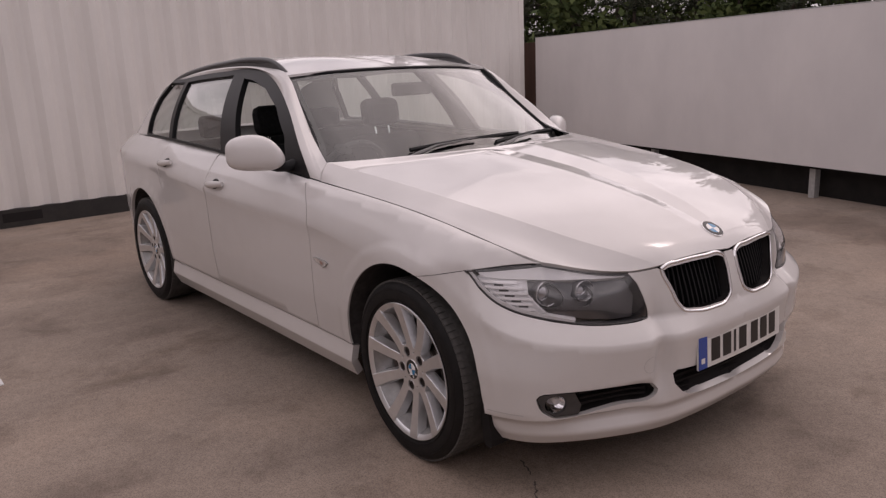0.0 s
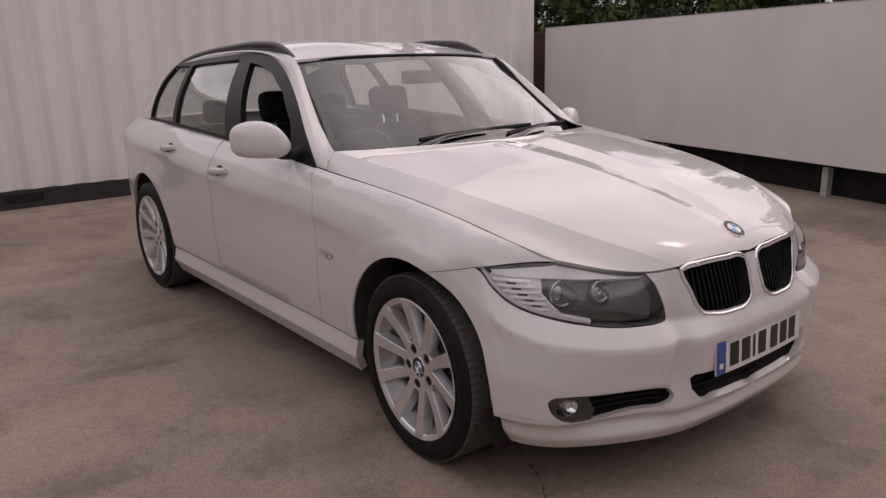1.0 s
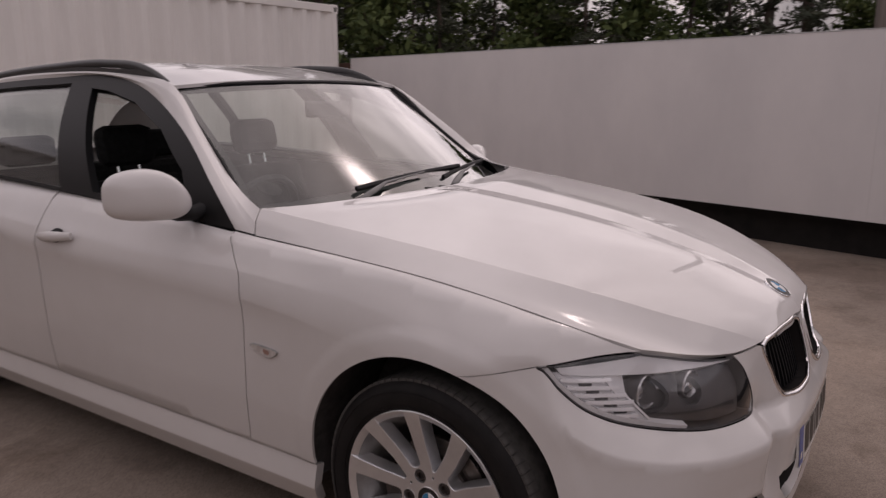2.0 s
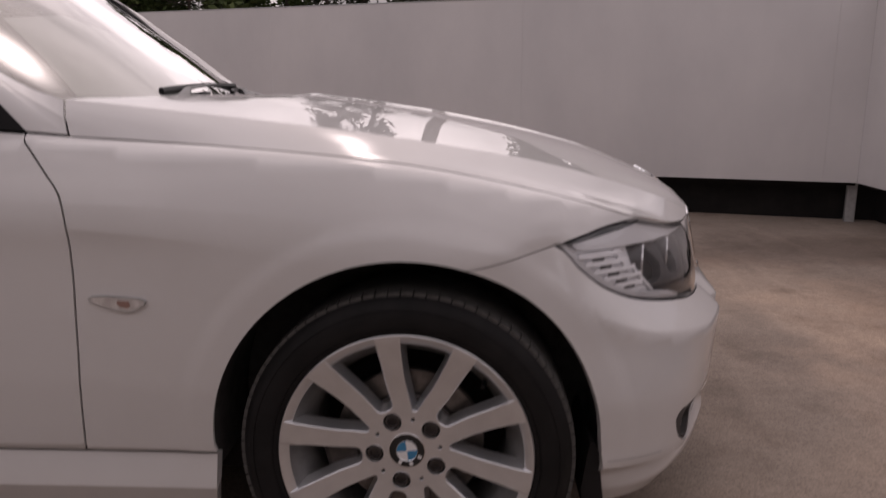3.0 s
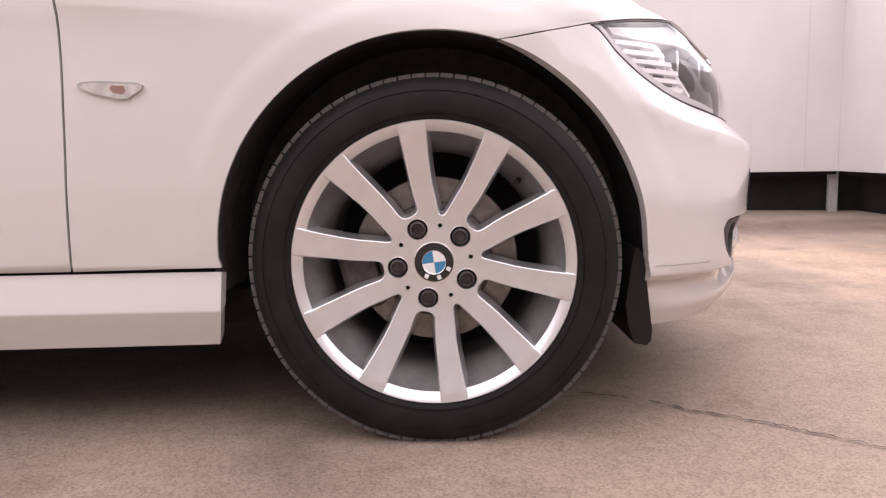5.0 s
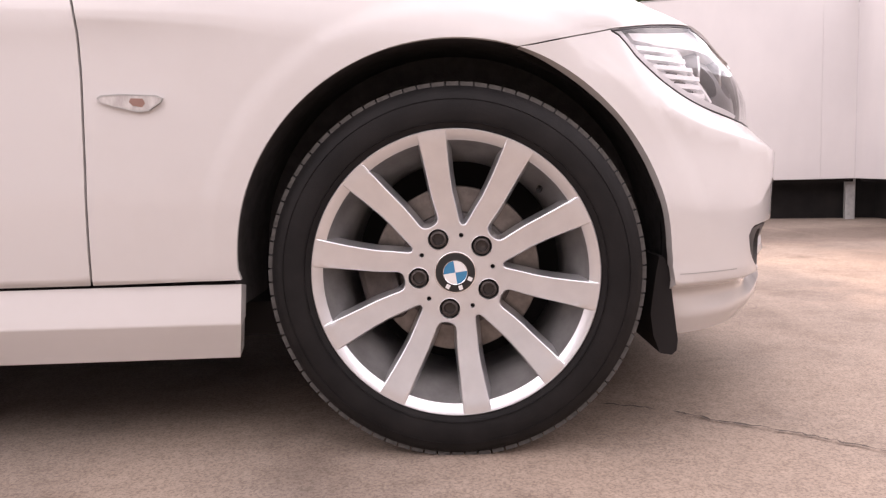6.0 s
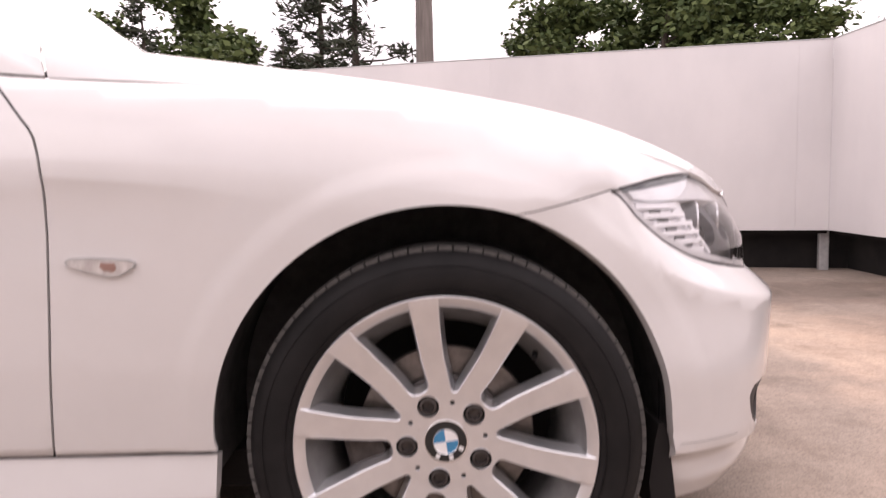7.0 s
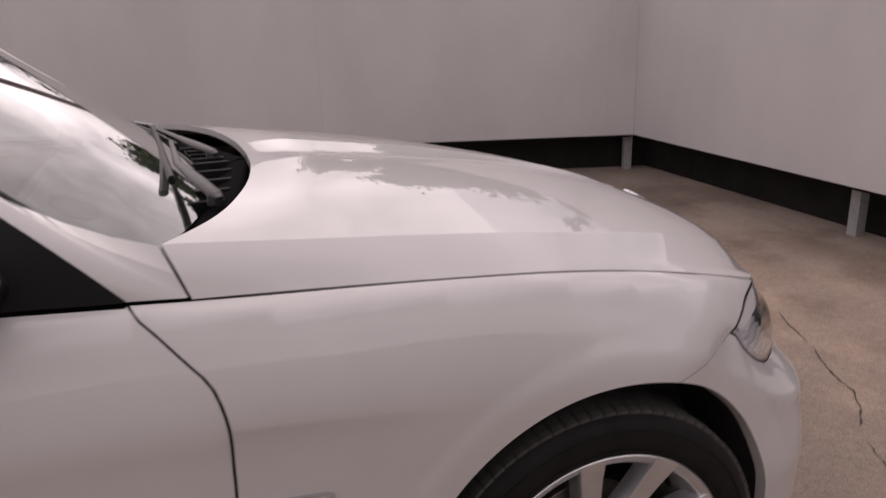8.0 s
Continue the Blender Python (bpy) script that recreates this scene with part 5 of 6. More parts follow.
for f, sgn in ((mirrored, -1), (lambda p: p, 1)):
    sheet("cant_rail", [f(panel([UNIT], cant, 0.03, 0.006))], M_PAINT, car, "white pillar and roof side")
    holes = [win_front, win_rear, win_quarter]
    sheet("window_frame", [f(panel([frame_loop, *holes], cabin, 0.03, 0.03, -0.002, edge=0.02))], M_BLACK, car, "black window surround")
    sheet("rear_door_glass", [f(panel([win_rear], cabin, 0.05, 0, 0.010))], M_SIDE_GLASS, car)
    sheet("quarter_glass", [f(panel([win_quarter], cabin, 0.05, 0, 0.010))], M_SIDE_GLASS, car)
    if sgn > 0:
        sheet("front_door_glass", [f(panel([win_front], cabin, 0.05, 0, 0.010))], M_SIDE_GLASS, car)
    pts = [Vector((q[0], q[1], q[2] - 0.012)) for q in rail_line(np.linspace(0, 1, 40))]
    rv, rf = tube(pts, [0.010 + 0.006 * min(1, 6 * k / 39, 6 * (39 - k) / 39) for k in range(40)], 10, 1.0)
    rv, rf, _ = f((np.array([tuple(q) for q in rv]), rf, [np.zeros(3)] * sum(len(q) for q in rf)))
    link("roof_rail", rv, rf, M_SATIN, car, "black roof rail", smooth_faces=True)
    # rail skirt that meets the roof
    rr = rail_line(np.linspace(0.03, 0.97, 30))
    sv, sf = [], []
    for k, q in enumerate(rr):
        rz = float(np.interp(-q[0], [1.212, 1.45, 1.9, 2.4, 2.8], [1.36, 1.398, 1.416, 1.399, 1.346]))
        sv += [(q[0], sgn * (q[1] + 0.012), min(q[2] - 0.012, rz + 0.02)), (q[0], sgn * (q[1] + 0.012), rz - 0.004), (q[0], sgn * (q[1] - 0.012), rz - 0.004), (q[0], sgn * (q[1] - 0.012), min(q[2] - 0.012, rz + 0.02))]
    for k in range(len(rr) - 1):
        for j in range(3):
            sf.append((4 * k + j, 4 * k + j + 1, 4 * k + 5 + j, 4 * k + 4 + j))
    link("rail_foot", sv, sf, M_SATIN, car)
    # rear pillar down to the tail
    d_out = spline([(-2.93, float(cabin(np.array([-2.93]), np.array([1.03]))[0, 1]) + 0.002, 1.026), (-2.957, 0.705, 1.15), (-2.90, 0.645, 1.27), (-2.80, 0.60, 1.33)])
    d_in = spline([(-3.58, 0.58, 1.003), (-3.42, 0.54, 1.13), (-3.22, 0.535, 1.26), (-3.0, 0.55, 1.322)])
    d_bot = spline([(-2.93, float(cabin(np.array([-2.93]), np.array([1.03]))[0, 1]) + 0.002, 1.026), (-3.3, 0.71, 1.021), (-3.58, 0.58, 1.003)])
    d_top = spline([(-2.80, 0.60, 1.33), (-2.9, 0.58, 1.33), (-3.0, 0.55, 1.322)])
    sheet("rear_pillar", [f(panel([UNIT], coons(d_out, d_in, d_bot, d_top, 0.0), 0.06, 0.006))], M_PAINT, car)
tg_top = spline([(-3.01, 0.548, 1.316), (-3.05, 0.3, 1.345), (-3.06, 0, 1.36)])
tg_bot = spline([(-3.585, 0.575, 1.0), (-3.68, 0.3, 1.0), (-3.70, 0, 1.0)])
tg_side = spline([(-3.01, 0.548, 1.316), (-3.22, 0.533, 1.258), (-3.42, 0.538, 1.13), (-3.585, 0.575, 1.0)])
tg_mid = spline([(-3.06, 0, 1.36), (-3.27, 0, 1.29), (-3.5, 0, 1.15), (-3.70, 0, 1.0)])
gq = panel([UNIT], coons(tg_side, tg_mid, tg_top, tg_bot, 0.0), 0.08, 0)
sheet("rear_window", [gq, mirrored(gq)], M_SIDE_GLASS, car)

# ---- dark inner shell, arches, underside ----
shell = flank([(0.10, 0.70)] + arch(0.0, 72, 180, 20, 0.392) + [(-0.40, 0.18)] + [(-2.36, 0.18)] + arch(-2.76, 0, 180, 24, 0.392) + [(-3.16, 0.2), (-3.35, 0.2), (-3.35, 0.98), (-2.9, 1.0), (-2.0, 0.985), (-1.0, 0.935), (-0.5, 0.895), (-0.1, 0.86), (0.1, 0.83)])
sq = panel([shell], belt, 0.06, 0, 0.030)
sheet("inner_shell", [sq, mirrored(sq)], M_VOID, car)
nq = panel([[(0, 0.20), (0.80, 0.20), (S_END - 0.03, 0.20), (S_END - 0.02, 0.62), (sx(0.14), 0.70), (0.90, 0.735), (0.70, 0.70), (0.48, 0.695), (0.0, 0.70)]], belt, 0.06, 0, 0.10)
sheet("nose_core", [nq, mirrored(nq)], M_VOID, car)
uq = panel([[(0.01, 0.03), (0.985, 0.03), (0.985, 2), (0.01, 2)]], lambda u, v: bonnet(u, v), 0.08, 0, 0.028)
sheet("bonnet_underside", [uq, mirrored(uq)], M_VOID, car)
box("underbody", (-3.55, 0.55, -0.66, 0.66, 0.17, 0.24), M_VOID, car)
for cx in (0.002, -2.76):
    for sgn in (-1, 1):
        lv, lf = [], []
        ang = np.linspace(radians(-14), radians(190), 36)
        for k, a in enumerate(ang):
            x, z = cx + 0.392 * math.cos(a), 0.333 + 0.392 * math.sin(a)
            yo = float(belt(sx(x), max(z, 0.2))[0, 1]) - 0.012
            lv += [(x, sgn * yo, z), (x, sgn * 0.60, z), (cx + 0.05 * math.cos(a), sgn * 0.585, 0.333 + 0.05 * math.sin(a))]
        for k in range(len(ang) - 1):
            for j in range(2):
                lf.append((3 * k + j, 3 * k + j + 1, 3 * k + 4 + j, 3 * k + 3 + j))
        link("arch_liner", lv, lf, M_LINER, car, smooth_faces=True)
    # flap below the bumper ahead of the wheel
for sgn in (-1, 1):
    fl = [(0.366, 0.33), (0.374, 0.33), (0.383, 0.31), (0.393, 0.227), (0.399, 0.178), (0.397, 0.158), (0.388, 0.150), (0.367, 0.154), (0.355, 0.187), (0.350, 0.228), (0.360, 0.30)]
    v = [(x, sgn * y, z) for y in (0.60, 0.838) for x, z in fl]
    n = len(fl)
    f = [(k, (k + 1) % n, n + (k + 1) % n, n + k) for k in range(n)] + [tuple(range(n))[::-1], tuple(range(n, 2 * n))]
    link("air_deflector", v, f, M_VOID, car, "black rubber air deflector")


# ---- wheels ----
FACE = np.array([(0.0, 0.0270), (0.05, 0.0270), (0.085, 0.0258), (0.115, 0.0220), (0.15, 0.0160), (0.185, 0.0085), (0.215, 0.0015), (0.235, -0.0040), (0.249, -0.0060), (0.26, -0.0062)])


def face_depth(x, z):
    return np.interp(np.hypot(x, z), FACE[:, 0], FACE[:, 1])


def spoke_half(flip):
    """One spoke with its share of the hub, between the dimple (straight up) and the bolt (36 degrees on). The face is to -y."""
    turned = lambda deg: (np.array([math.sin(radians(deg)), math.cos(radians(deg))]), np.array([math.cos(radians(deg)), -math.sin(radians(deg))]))
    (a, p), (b, l) = turned(18), turned(36)
    arc = np.linspace(0, math.pi, 13)
    runs = [("open", [(0.0, 0.0845), (0.0030, 0.0850), (0.0058, 0.0872), (0.0082, 0.0915)]
             + [tuple(r * a - w * p) for r, w in ((0.118, 0.0190), (0.141, 0.0174), (0.17, 0.0178), (0.20, 0.0196), (0.23, 0.0222), (0.2475, 0.0240))]),
            ("rim", [tuple(0.2492 * a + w * p) for w in (-0.016, -0.008, 0.0, 0.008, 0.016)]),
            ("open", [tuple(r * a + w * p) for r, w in ((0.2475, 0.0238), (0.23, 0.0222), (0.20, 0.0203), (0.17, 0.0190), (0.146, 0.0180), (0.128, 0.0164))]
             + [tuple(q * b - t * l) for t, q in ((0.0209, 0.1115), (0.0195, 0.1035), (0.0172, 0.0972), (0.0130, 0.0926), (0.0065, 0.0902), (0.0, 0.0896))]),
            ("hole", [tuple((0.0660 + 0.0188 * math.cos(t)) * b - 0.0188 * math.sin(t) * l) for t in arc]),
            ("rim", [(0.0368 * math.sin(radians(d)), 0.0368 * math.cos(radians(d))) for d in np.linspace(36, 0, 9)]),
            ("hole", [(0.0046 * math.sin(t), 0.0668 - 0.0046 * math.cos(t)) for t in arc])]
    loop, kind = [], []
    for k, q in runs:
        loop += q
        kind += [k] * len(q)
    P = np.array(loop, float)
    n = len(P)
    g = np.array([(x, z) for x in np.arange(0.002, 0.15, 0.007) for z in np.arange(0.03, 0.25, 0.007)])
    g = g[inside(g, [P])]
    g = g[np.sqrt(((g[:, None] - P[None]) ** 2).sum(2)).min(1) > 0.003]
    vc, _, fc, *_ = delaunay_2d_cdt([Vector(q) for q in np.concatenate([P, g])], [(i, (i + 1) % n) for i in range(n)], [], 0, 1e-7)
    uv = np.array([tuple(q) for q in vc])
    tri = [tuple(t) for t in fc if inside(uv[list(t)].mean(0)[None], [P])[0]]
    verts = [(x, float(face_depth(x, z)), z) for x, z in uv]
    faces = list(tri)
    nx, pv = np.roll(P, -1, 0), np.roll(P, 1, 0)
    for i0, i1 in ((i, i + 1) for i in range(n - 1) if kind[i] == kind[i + 1] and kind[i] != "rim"):
        ids = []
        for i in (i0, i1):
            d = (nx[i] if kind[(i + 1) % n] == kind[i] else P[i]) - (pv[i] if kind[i - 1] == kind[i] else P[i])
            o = np.array([-d[1], d[0]]) / np.linalg.norm(d)
            if abs(P[i, 0]) < 1e-6:
                o = np.array([0, o[1]]) / abs(o[1])
            elif abs(P[i] @ l) < 1e-6:
                o = b * np.sign(o @ b)
            y, row = float(face_depth(*P[i])), []
            steps = ((0.0, 0.0), (0.0015, 0.0013), (0.0042, 0.014), (0.0075, 0.036)) if kind[i] == "open" else ((0.0, 0.0), (0.0007, 0.0009), (0.0010, 0.020))
            for out, back in steps:
                q = P[i] + o * out
                verts.append((q[0], y + back, q[1]))
                row.append(len(verts) - 1)
            ids.append(row)
        for k in range(len(ids[0]) - 1):
            faces.append((ids[0][k], ids[1][k], ids[1][k + 1], ids[0][k + 1]))
    bm = bmesh.new()
    vs = [bm.verts.new(((-x if flip else x), y, z)) for x, y, z in verts]
    for q in faces:
        bm.faces.new([vs[i] for i in q])
    bmesh.ops.remove_doubles(bm, verts=bm.verts, dist=1e-5)
    bmesh.ops.recalc_face_normals(bm, faces=bm.faces)
    if sum(f.normal.y * f.calc_area() for f in bm.faces) > 0:
        bmesh.ops.reverse_faces(bm, faces=bm.faces)
    me = bpy.data.meshes.new("spoke")
    bm.to_mesh(me)
    bm.free()
    me.materials.append(M_ALLOY)
    me.polygons.foreach_set("use_smooth", [True] * len(me.polygons))
    me.set_sharp_from_angle(angle=radians(32))
    return me


SPOKES = (spoke_half(False), spoke_half(True))

bm = bmesh.new()
add_box(bm, -0.0106, 0.0106, -0.017, 0.017, -0.00375, 0.00375)
TREAD_BLOCK = bpy.data.meshes.new("tread_block")
bm.to_mesh(TREAD_BLOCK)
bm.free()
TREAD_BLOCK.materials.append(M_TREAD)


def wheel(x, y, turn, mirror, steer=0.0):
    root = new("wheel")
    root.parent = car
    root.matrix_world = Matrix.Translation((x, y, 0.3155)) @ Matrix.Rotation(radians(steer), 4, "Z") @ (Matrix.Rotation(math.pi, 4, "Z") if mirror else Matrix()) @ Matrix.Rotation(radians(turn), 4, "Y")
    root["label"] = "silver ten-spoke alloy wheel with low-profile tyre"
    R = 0.2515
    # tyre, face to -y; depth 0 at the rim's outer edge
    prof = [(0.236, 0.012), (0.246, 0.002), (0.2535, -0.004), (0.262, -0.0075), (0.276, -0.0108), (0.291, -0.0105), (0.306, -0.0075), (0.3175, 0.000), (0.3245, 0.010)]
    v, f = lathe(prof, 96)
    link("tyre_sidewall", v, f, M_RUBBER, root, smooth_faces=True)
    v, f = lathe([(0.3245, 0.010), (0.3282, 0.022), (0.3298, 0.045), (0.3303, 0.11), (0.3298, 0.175), (0.3282, 0.196), (0.3245, 0.208), (0.306, 0.224), (0.27, 0.229), (0.236, 0.21)], 96)
    link("tyre_tread", v, f, M_TREAD, root, smooth_faces=True)
    # shoulder blocks: shallow cuts round the outer edge
    nb = 84
    for k in range(nb):
        blk = new("tread_block", TREAD_BLOCK)
        blk.parent = root
        blk.matrix_basis = Matrix.Rotation(2 * math.pi * k / nb, 4, "Y") @ Matrix.Translation((0, 0.025, 0.3274)) @ Matrix.Rotation(radians(4), 4, "X")
    for rr in (0.262, 0.300):
        v, f = lathe([(rr - 0.0012, -0.0062 if rr < 0.28 else -0.0062), (rr, -0.0102), (rr + 0.0012, -0.0062)], 96)
        link("tyre_rib", v, f, M_RUBBER, root, smooth_faces=True)
    # rim: lip, barrel
    rim = [(0.2445, 0.020), (0.2508, 0.008), (R, -0.001), (0.2511, -0.0050), (0.2496, -0.0062), (0.2470, -0.0052), (0.2335, 0.0020), (0.2318, 0.0042)]
    v, f = lathe(rim, 120)
    link("rim", v, f, M_ALLOY, root, smooth_faces=True)
    v, f = lathe([(0.2318, 0.0042), (0.2292, 0.012), (0.2235, 0.026), (0.2150, 0.042), (0.2060, 0.058), (0.1985, 0.072), (0.1960, 0.09), (0.1960, 0.19)], 120)
    link("rim_barrel", v, f, M_BARREL, root, "dusty inner barrel, darkened for the shade inside the rim", smooth_faces=True)
    # dark disc that stands for the shaded depth behind the brake
    v, f = lathe([(0.205, 0.19), (0.05, 0.19)], 48)
    link("wheel_back_shade", v, f, M_VOID, root)
    for k in range(5):
        for half in SPOKES:
            s = new("spoke", half)
            s.parent = root
            s.matrix_basis = Matrix.Rotation(radians(18 + 72 * k), 4, "Y")
    for k in range(5):
        m = Matrix.Rotation(radians(-18 + 72 * k), 4, "Y") @ Matrix.Translation((0, 0.027, 0.0660))
        v, f = lathe([(0.0205, 0.012), (0.0196, -0.0008), (0.0186, -0.0012), (0.0178, 0.002), (0.0172, 0.014)], 28)
        link("bolt_seat", [m @ Vector(q) for q in v], f, M_ALLOY, root, smooth_faces=True)
        v, f = lathe([(0.0185, 0.012), (0.0005, 0.012)], 24)
        link("seat_floor", [m @ Vector(q) for q in v], f, M_VOID, root)
        v, f = lathe([(0.0158, 0.011), (0.0154, 0.003), (0.0140, 0.0005), (0.0108, -0.0005), (0.0098, 0.001), (0.0092, 0.008), (0.0004, 0.0085)], 18)
        link("wheel_bolt", [m @ Vector(q) for q in v], f, M_BOLT, root)
        m = Matrix.Rotation(radians(18 + 72 * k), 4, "Y") @ Matrix.Translation((0, 0.034, 0.0668))
        v, f = lathe([(0.0062, 0.0), (0.0003, 0.0)], 14)
        link("hub_dimple", [m @ Vector(q) for q in v], f, M_VOID, root)
    # centre cap: black ring round blue and white quarters, set back with the hub
    cd = 0.0315
    link("centre_cap", *lathe([(0.0374, cd + 0.006), (0.0371, cd - 0.0050), (0.0362, cd - 0.0062), (0.0350, cd - 0.0062)], 48), M_CHROME, root, smooth_faces=True)
    link("cap_ring", *lathe([(0.0351, cd - 0.0062), (0.0212, cd - 0.0072)], 48), M_PLATE_BLACK, root)
    for k in range(4):
        n = 10
        v = [(0, cd - 0.0076, 0)] + [(0.0210 * math.cos(radians(90 * k + 90 * j / n)), cd - 0.0074, 0.0210 * math.sin(radians(90 * k + 90 * j / n))) for j in range(n + 1)]
        f = [(0, j, j + 1) for j in range(1, n + 1)]
        link("cap_quarter", v, f, M_BLUE if k % 2 else M_WHITE, root)
    v, f = lathe([(0.0222, cd - 0.0070), (0.0216, cd - 0.0080), (0.0208, cd - 0.0074)], 48)
    link("cap_bead", v, f, M_CHROME, root, smooth_faces=True)
    for k in range(3):
        m = Matrix.Rotation(radians(115 + 47 * k - turn), 4, "Y") @ Matrix.Translation((0, cd - 0.0078, 0.0283))
        v = [m @ Vector(q) for q in ((-0.0036, 0, -0.0040), (0.0036, 0, -0.0040), (0.0036, 0, 0.0040), (-0.0036, 0, 0.0040))]
        link("cap_mark", v, [(0, 1, 2, 3)], M_WHITE, root)
    v, f = tube([(0.172, 0.055, 0.123), (0.167, 0.030, 0.119), (0.166, 0.024, 0.1185)], [0.0055, 0.005, 0.004], 10)
    link("valve", v, f, M_BLACK, root, smooth_faces=True)
    # brake, standing still behind the spokes
    v, f = lathe([(0.106, 0.076), (0.150, 0.076), (0.1515, 0.0775), (0.1515, 0.094), (0.106, 0.098)], 72)
    link("brake_disc", v, f, M_DISC, root, smooth_faces=True)
    v, f = lathe([(0.040, 0.058), (0.098, 0.060), (0.1045, 0.064), (0.1055, 0.080)], 60)
    link("disc_bell", v, f, M_BOLT, root, smooth_faces=True)
    bm = bmesh.new()
    add_box(bm, -0.06, 0.06, 0.050, 0.12, 0.105, 0.175, bevel=0.012, m=Matrix.Rotation(radians(-95), 4, "Y"))
    part("brake_caliper", bm, M_BOLT, root)
    return root


for sgn in (-1, 1):
    wheel(0.0, sgn * 0.881, -7.6, sgn > 0, -2.5)
    wheel(-2.76, sgn * 0.877, 11.0, sgn > 0)


# ---- badge and number plate ----
def roundel(parent, m, r):
    ring = link("badge", [m @ Vector((q[0], q[2], -q[1])) for q in lathe([(r, 0.004), (r * 0.99, -0.001), (r * 0.95, -0.002), (r * 0.93, -0.001)], 40)[0]], lathe([(r, 0.004), (r * 0.99, -0.001), (r * 0.95, -0.002), (r * 0.93, -0.001)], 40)[1], M_CHROME, parent, "round blue and white badge", True)
    v, f = lathe([(r * 0.94, -0.0012), (r * 0.6, -0.0022)], 40)
    link("badge_ring", [m @ Vector((q[0], q[2], -q[1])) for q in v], f, M_PLATE_BLACK, ring)
    for k in range(4):
        n = 8
        v = [m @ Vector((0, 0, 0.0030))] + [m @ Vector((r * 0.6 * math.cos(radians(90 * k + 90 * j / n)), r * 0.6 * math.sin(radians(90 * k + 90 * j / n)), 0.0028)) for j in range(n + 1)]
        link("badge_quarter", v, [(0, j, j + 1) for j in range(1, n + 1)], M_BLUE if k % 2 else M_WHITE, ring)


roundel(car, Matrix.Translation((0.642, 0, 0.780)) @ Matrix.Rotation(radians(30), 4, "Y"), 0.041)
plate = new("number_plate")
plate.parent = car
plate.matrix_world = Matrix.Translation((0.779, 0, 0.42)) @ Matrix.Rotation(radians(-3), 4, "Y")
plate["label"] = "white number plate with blue end band"
v, f = [], []
nx = 14
for k in range(nx + 1):
    y = -0.26 + 0.52 * k / nx
    c = -0.16 * (y * y) * 0.9
    v += [(c, y, -0.0555), (c, y, 0.0555), (c - 0.006, y, 0.0555), (c - 0.006, y, -0.0555)]
for k in range(nx):
    for j in range(4):
        f.append((4 * k + j, 4 * k + 4 + j, 4 * k + 4 + (j + 1) % 4, 4 * k + (j + 1) % 4))
f += [(0, 1, 2, 3), (4 * nx + 3, 4 * nx + 2, 4 * nx + 1, 4 * nx)]
link("plate_face", v, f, M_PLATE, plate)


def on_plate(name, y0, y1, z0, z1, mat, lift=0.0012):
    v = [(-0.144 * y * y + lift, y, z) for y in np.linspace(y0, y1, 5) for z in (z0, z1)]
    return link(name, v, [(2 * k, 2 * k + 2, 2 * k + 3, 2 * k + 1) for k in range(4)], mat, plate)


on_plate("blue_band", -0.2595, -0.214, -0.055, 0.055, M_PLATE_BLUE)
on_plate("band_mark", -0.247, -0.228, -0.036, -0.018, M_PLATE, 0.0022)
for y0 in (-0.192, -0.128, -0.064, -0.032, 0.045, 0.110, 0.174):
    on_plate("plate_bar", y0, y0 + (0.014 if abs(y0 + 0.064) < 0.001 else 0.048), -0.039, 0.039, M_PLATE_BLACK)


# ---- door mirrors ----
def mirror_housing(sgn):
    root = new("door_mirror")
    root.parent = car
    root["label"] = "white door mirror on a black arm"
    st = [(1.052, 0.010, 0.020, -0.965, 1.045), (1.046, 0.028, 0.045, -0.962, 1.046), (1.03, 0.046, 0.063, -0.955, 1.047), (1.00, 0.060, 0.075, -0.945, 1.048), (0.96, 0.068, 0.081, -0.930, 1.048),
          (0.92, 0.070, 0.080, -0.913, 1.045), (0.885, 0.064, 0.069, -0.893, 1.036), (0.86, 0.050, 0.048, -0.880, 1.026), (0.842, 0.030, 0.024, -0.872, 1.018), (0.835, 0.012, 0.010, -0.866, 1.014)]
    c = spline(st)(np.linspace(0, 1, 30))
    v, f, n = [], [], 28
    for y, a, b, x, z in c:
        for k in range(n):
            t = 2 * math.pi * k / n
            ct, sn = math.cos(t), math.sin(t)
            e = 0.78
            px = abs(ct) ** e * (1 if ct > 0 else -1) * a * (1.0 if ct > 0 else 0.55)
            v.append((x + px, sgn * y, z - 0.004 + abs(sn) ** e * (1 if sn > 0 else -1) * b * 0.95))
    for i in range(len(c) - 1):
        for k in range(n):
            f.append((i * n + k, i * n + (k + 1) % n, (i + 1) * n + (k + 1) % n, (i + 1) * n + k))
    f += [tuple(range(n)), tuple((len(c) - 1) * n + k for k in range(n))[::-1]]
    link("mirror_shell", v, f, M_PAINT, root, smooth_faces=True)
    v, f = tube([(-0.905, sgn * 0.90, 0.985), (-0.890, sgn * 0.86, 0.976), (-0.872, sgn * 0.815, 0.976), (-0.862, sgn * 0.775, 0.985)], [0.020, 0.026, 0.030, 0.034], 12, 0.8)
    link("mirror_arm", v, f, M_BLACK, root, smooth_faces=True)
    # glass on the rear face
    v = [(-0.989 - 0.004 * math.cos(a), sgn * (0.955 + 0.072 * math.cos(a)), 1.046 + 0.058 * math.sin(a)) for a in np.linspace(0, 2 * math.pi, 25)[:-1]]
    link("mirror_glass", v, [tuple(range(24))], M_CHROME, root)
    return root


mirror_housing(-1).location = (-0.025, 0.0, 0.0)
mirror_housing(1).location = (0.0, -0.055, -0.045)

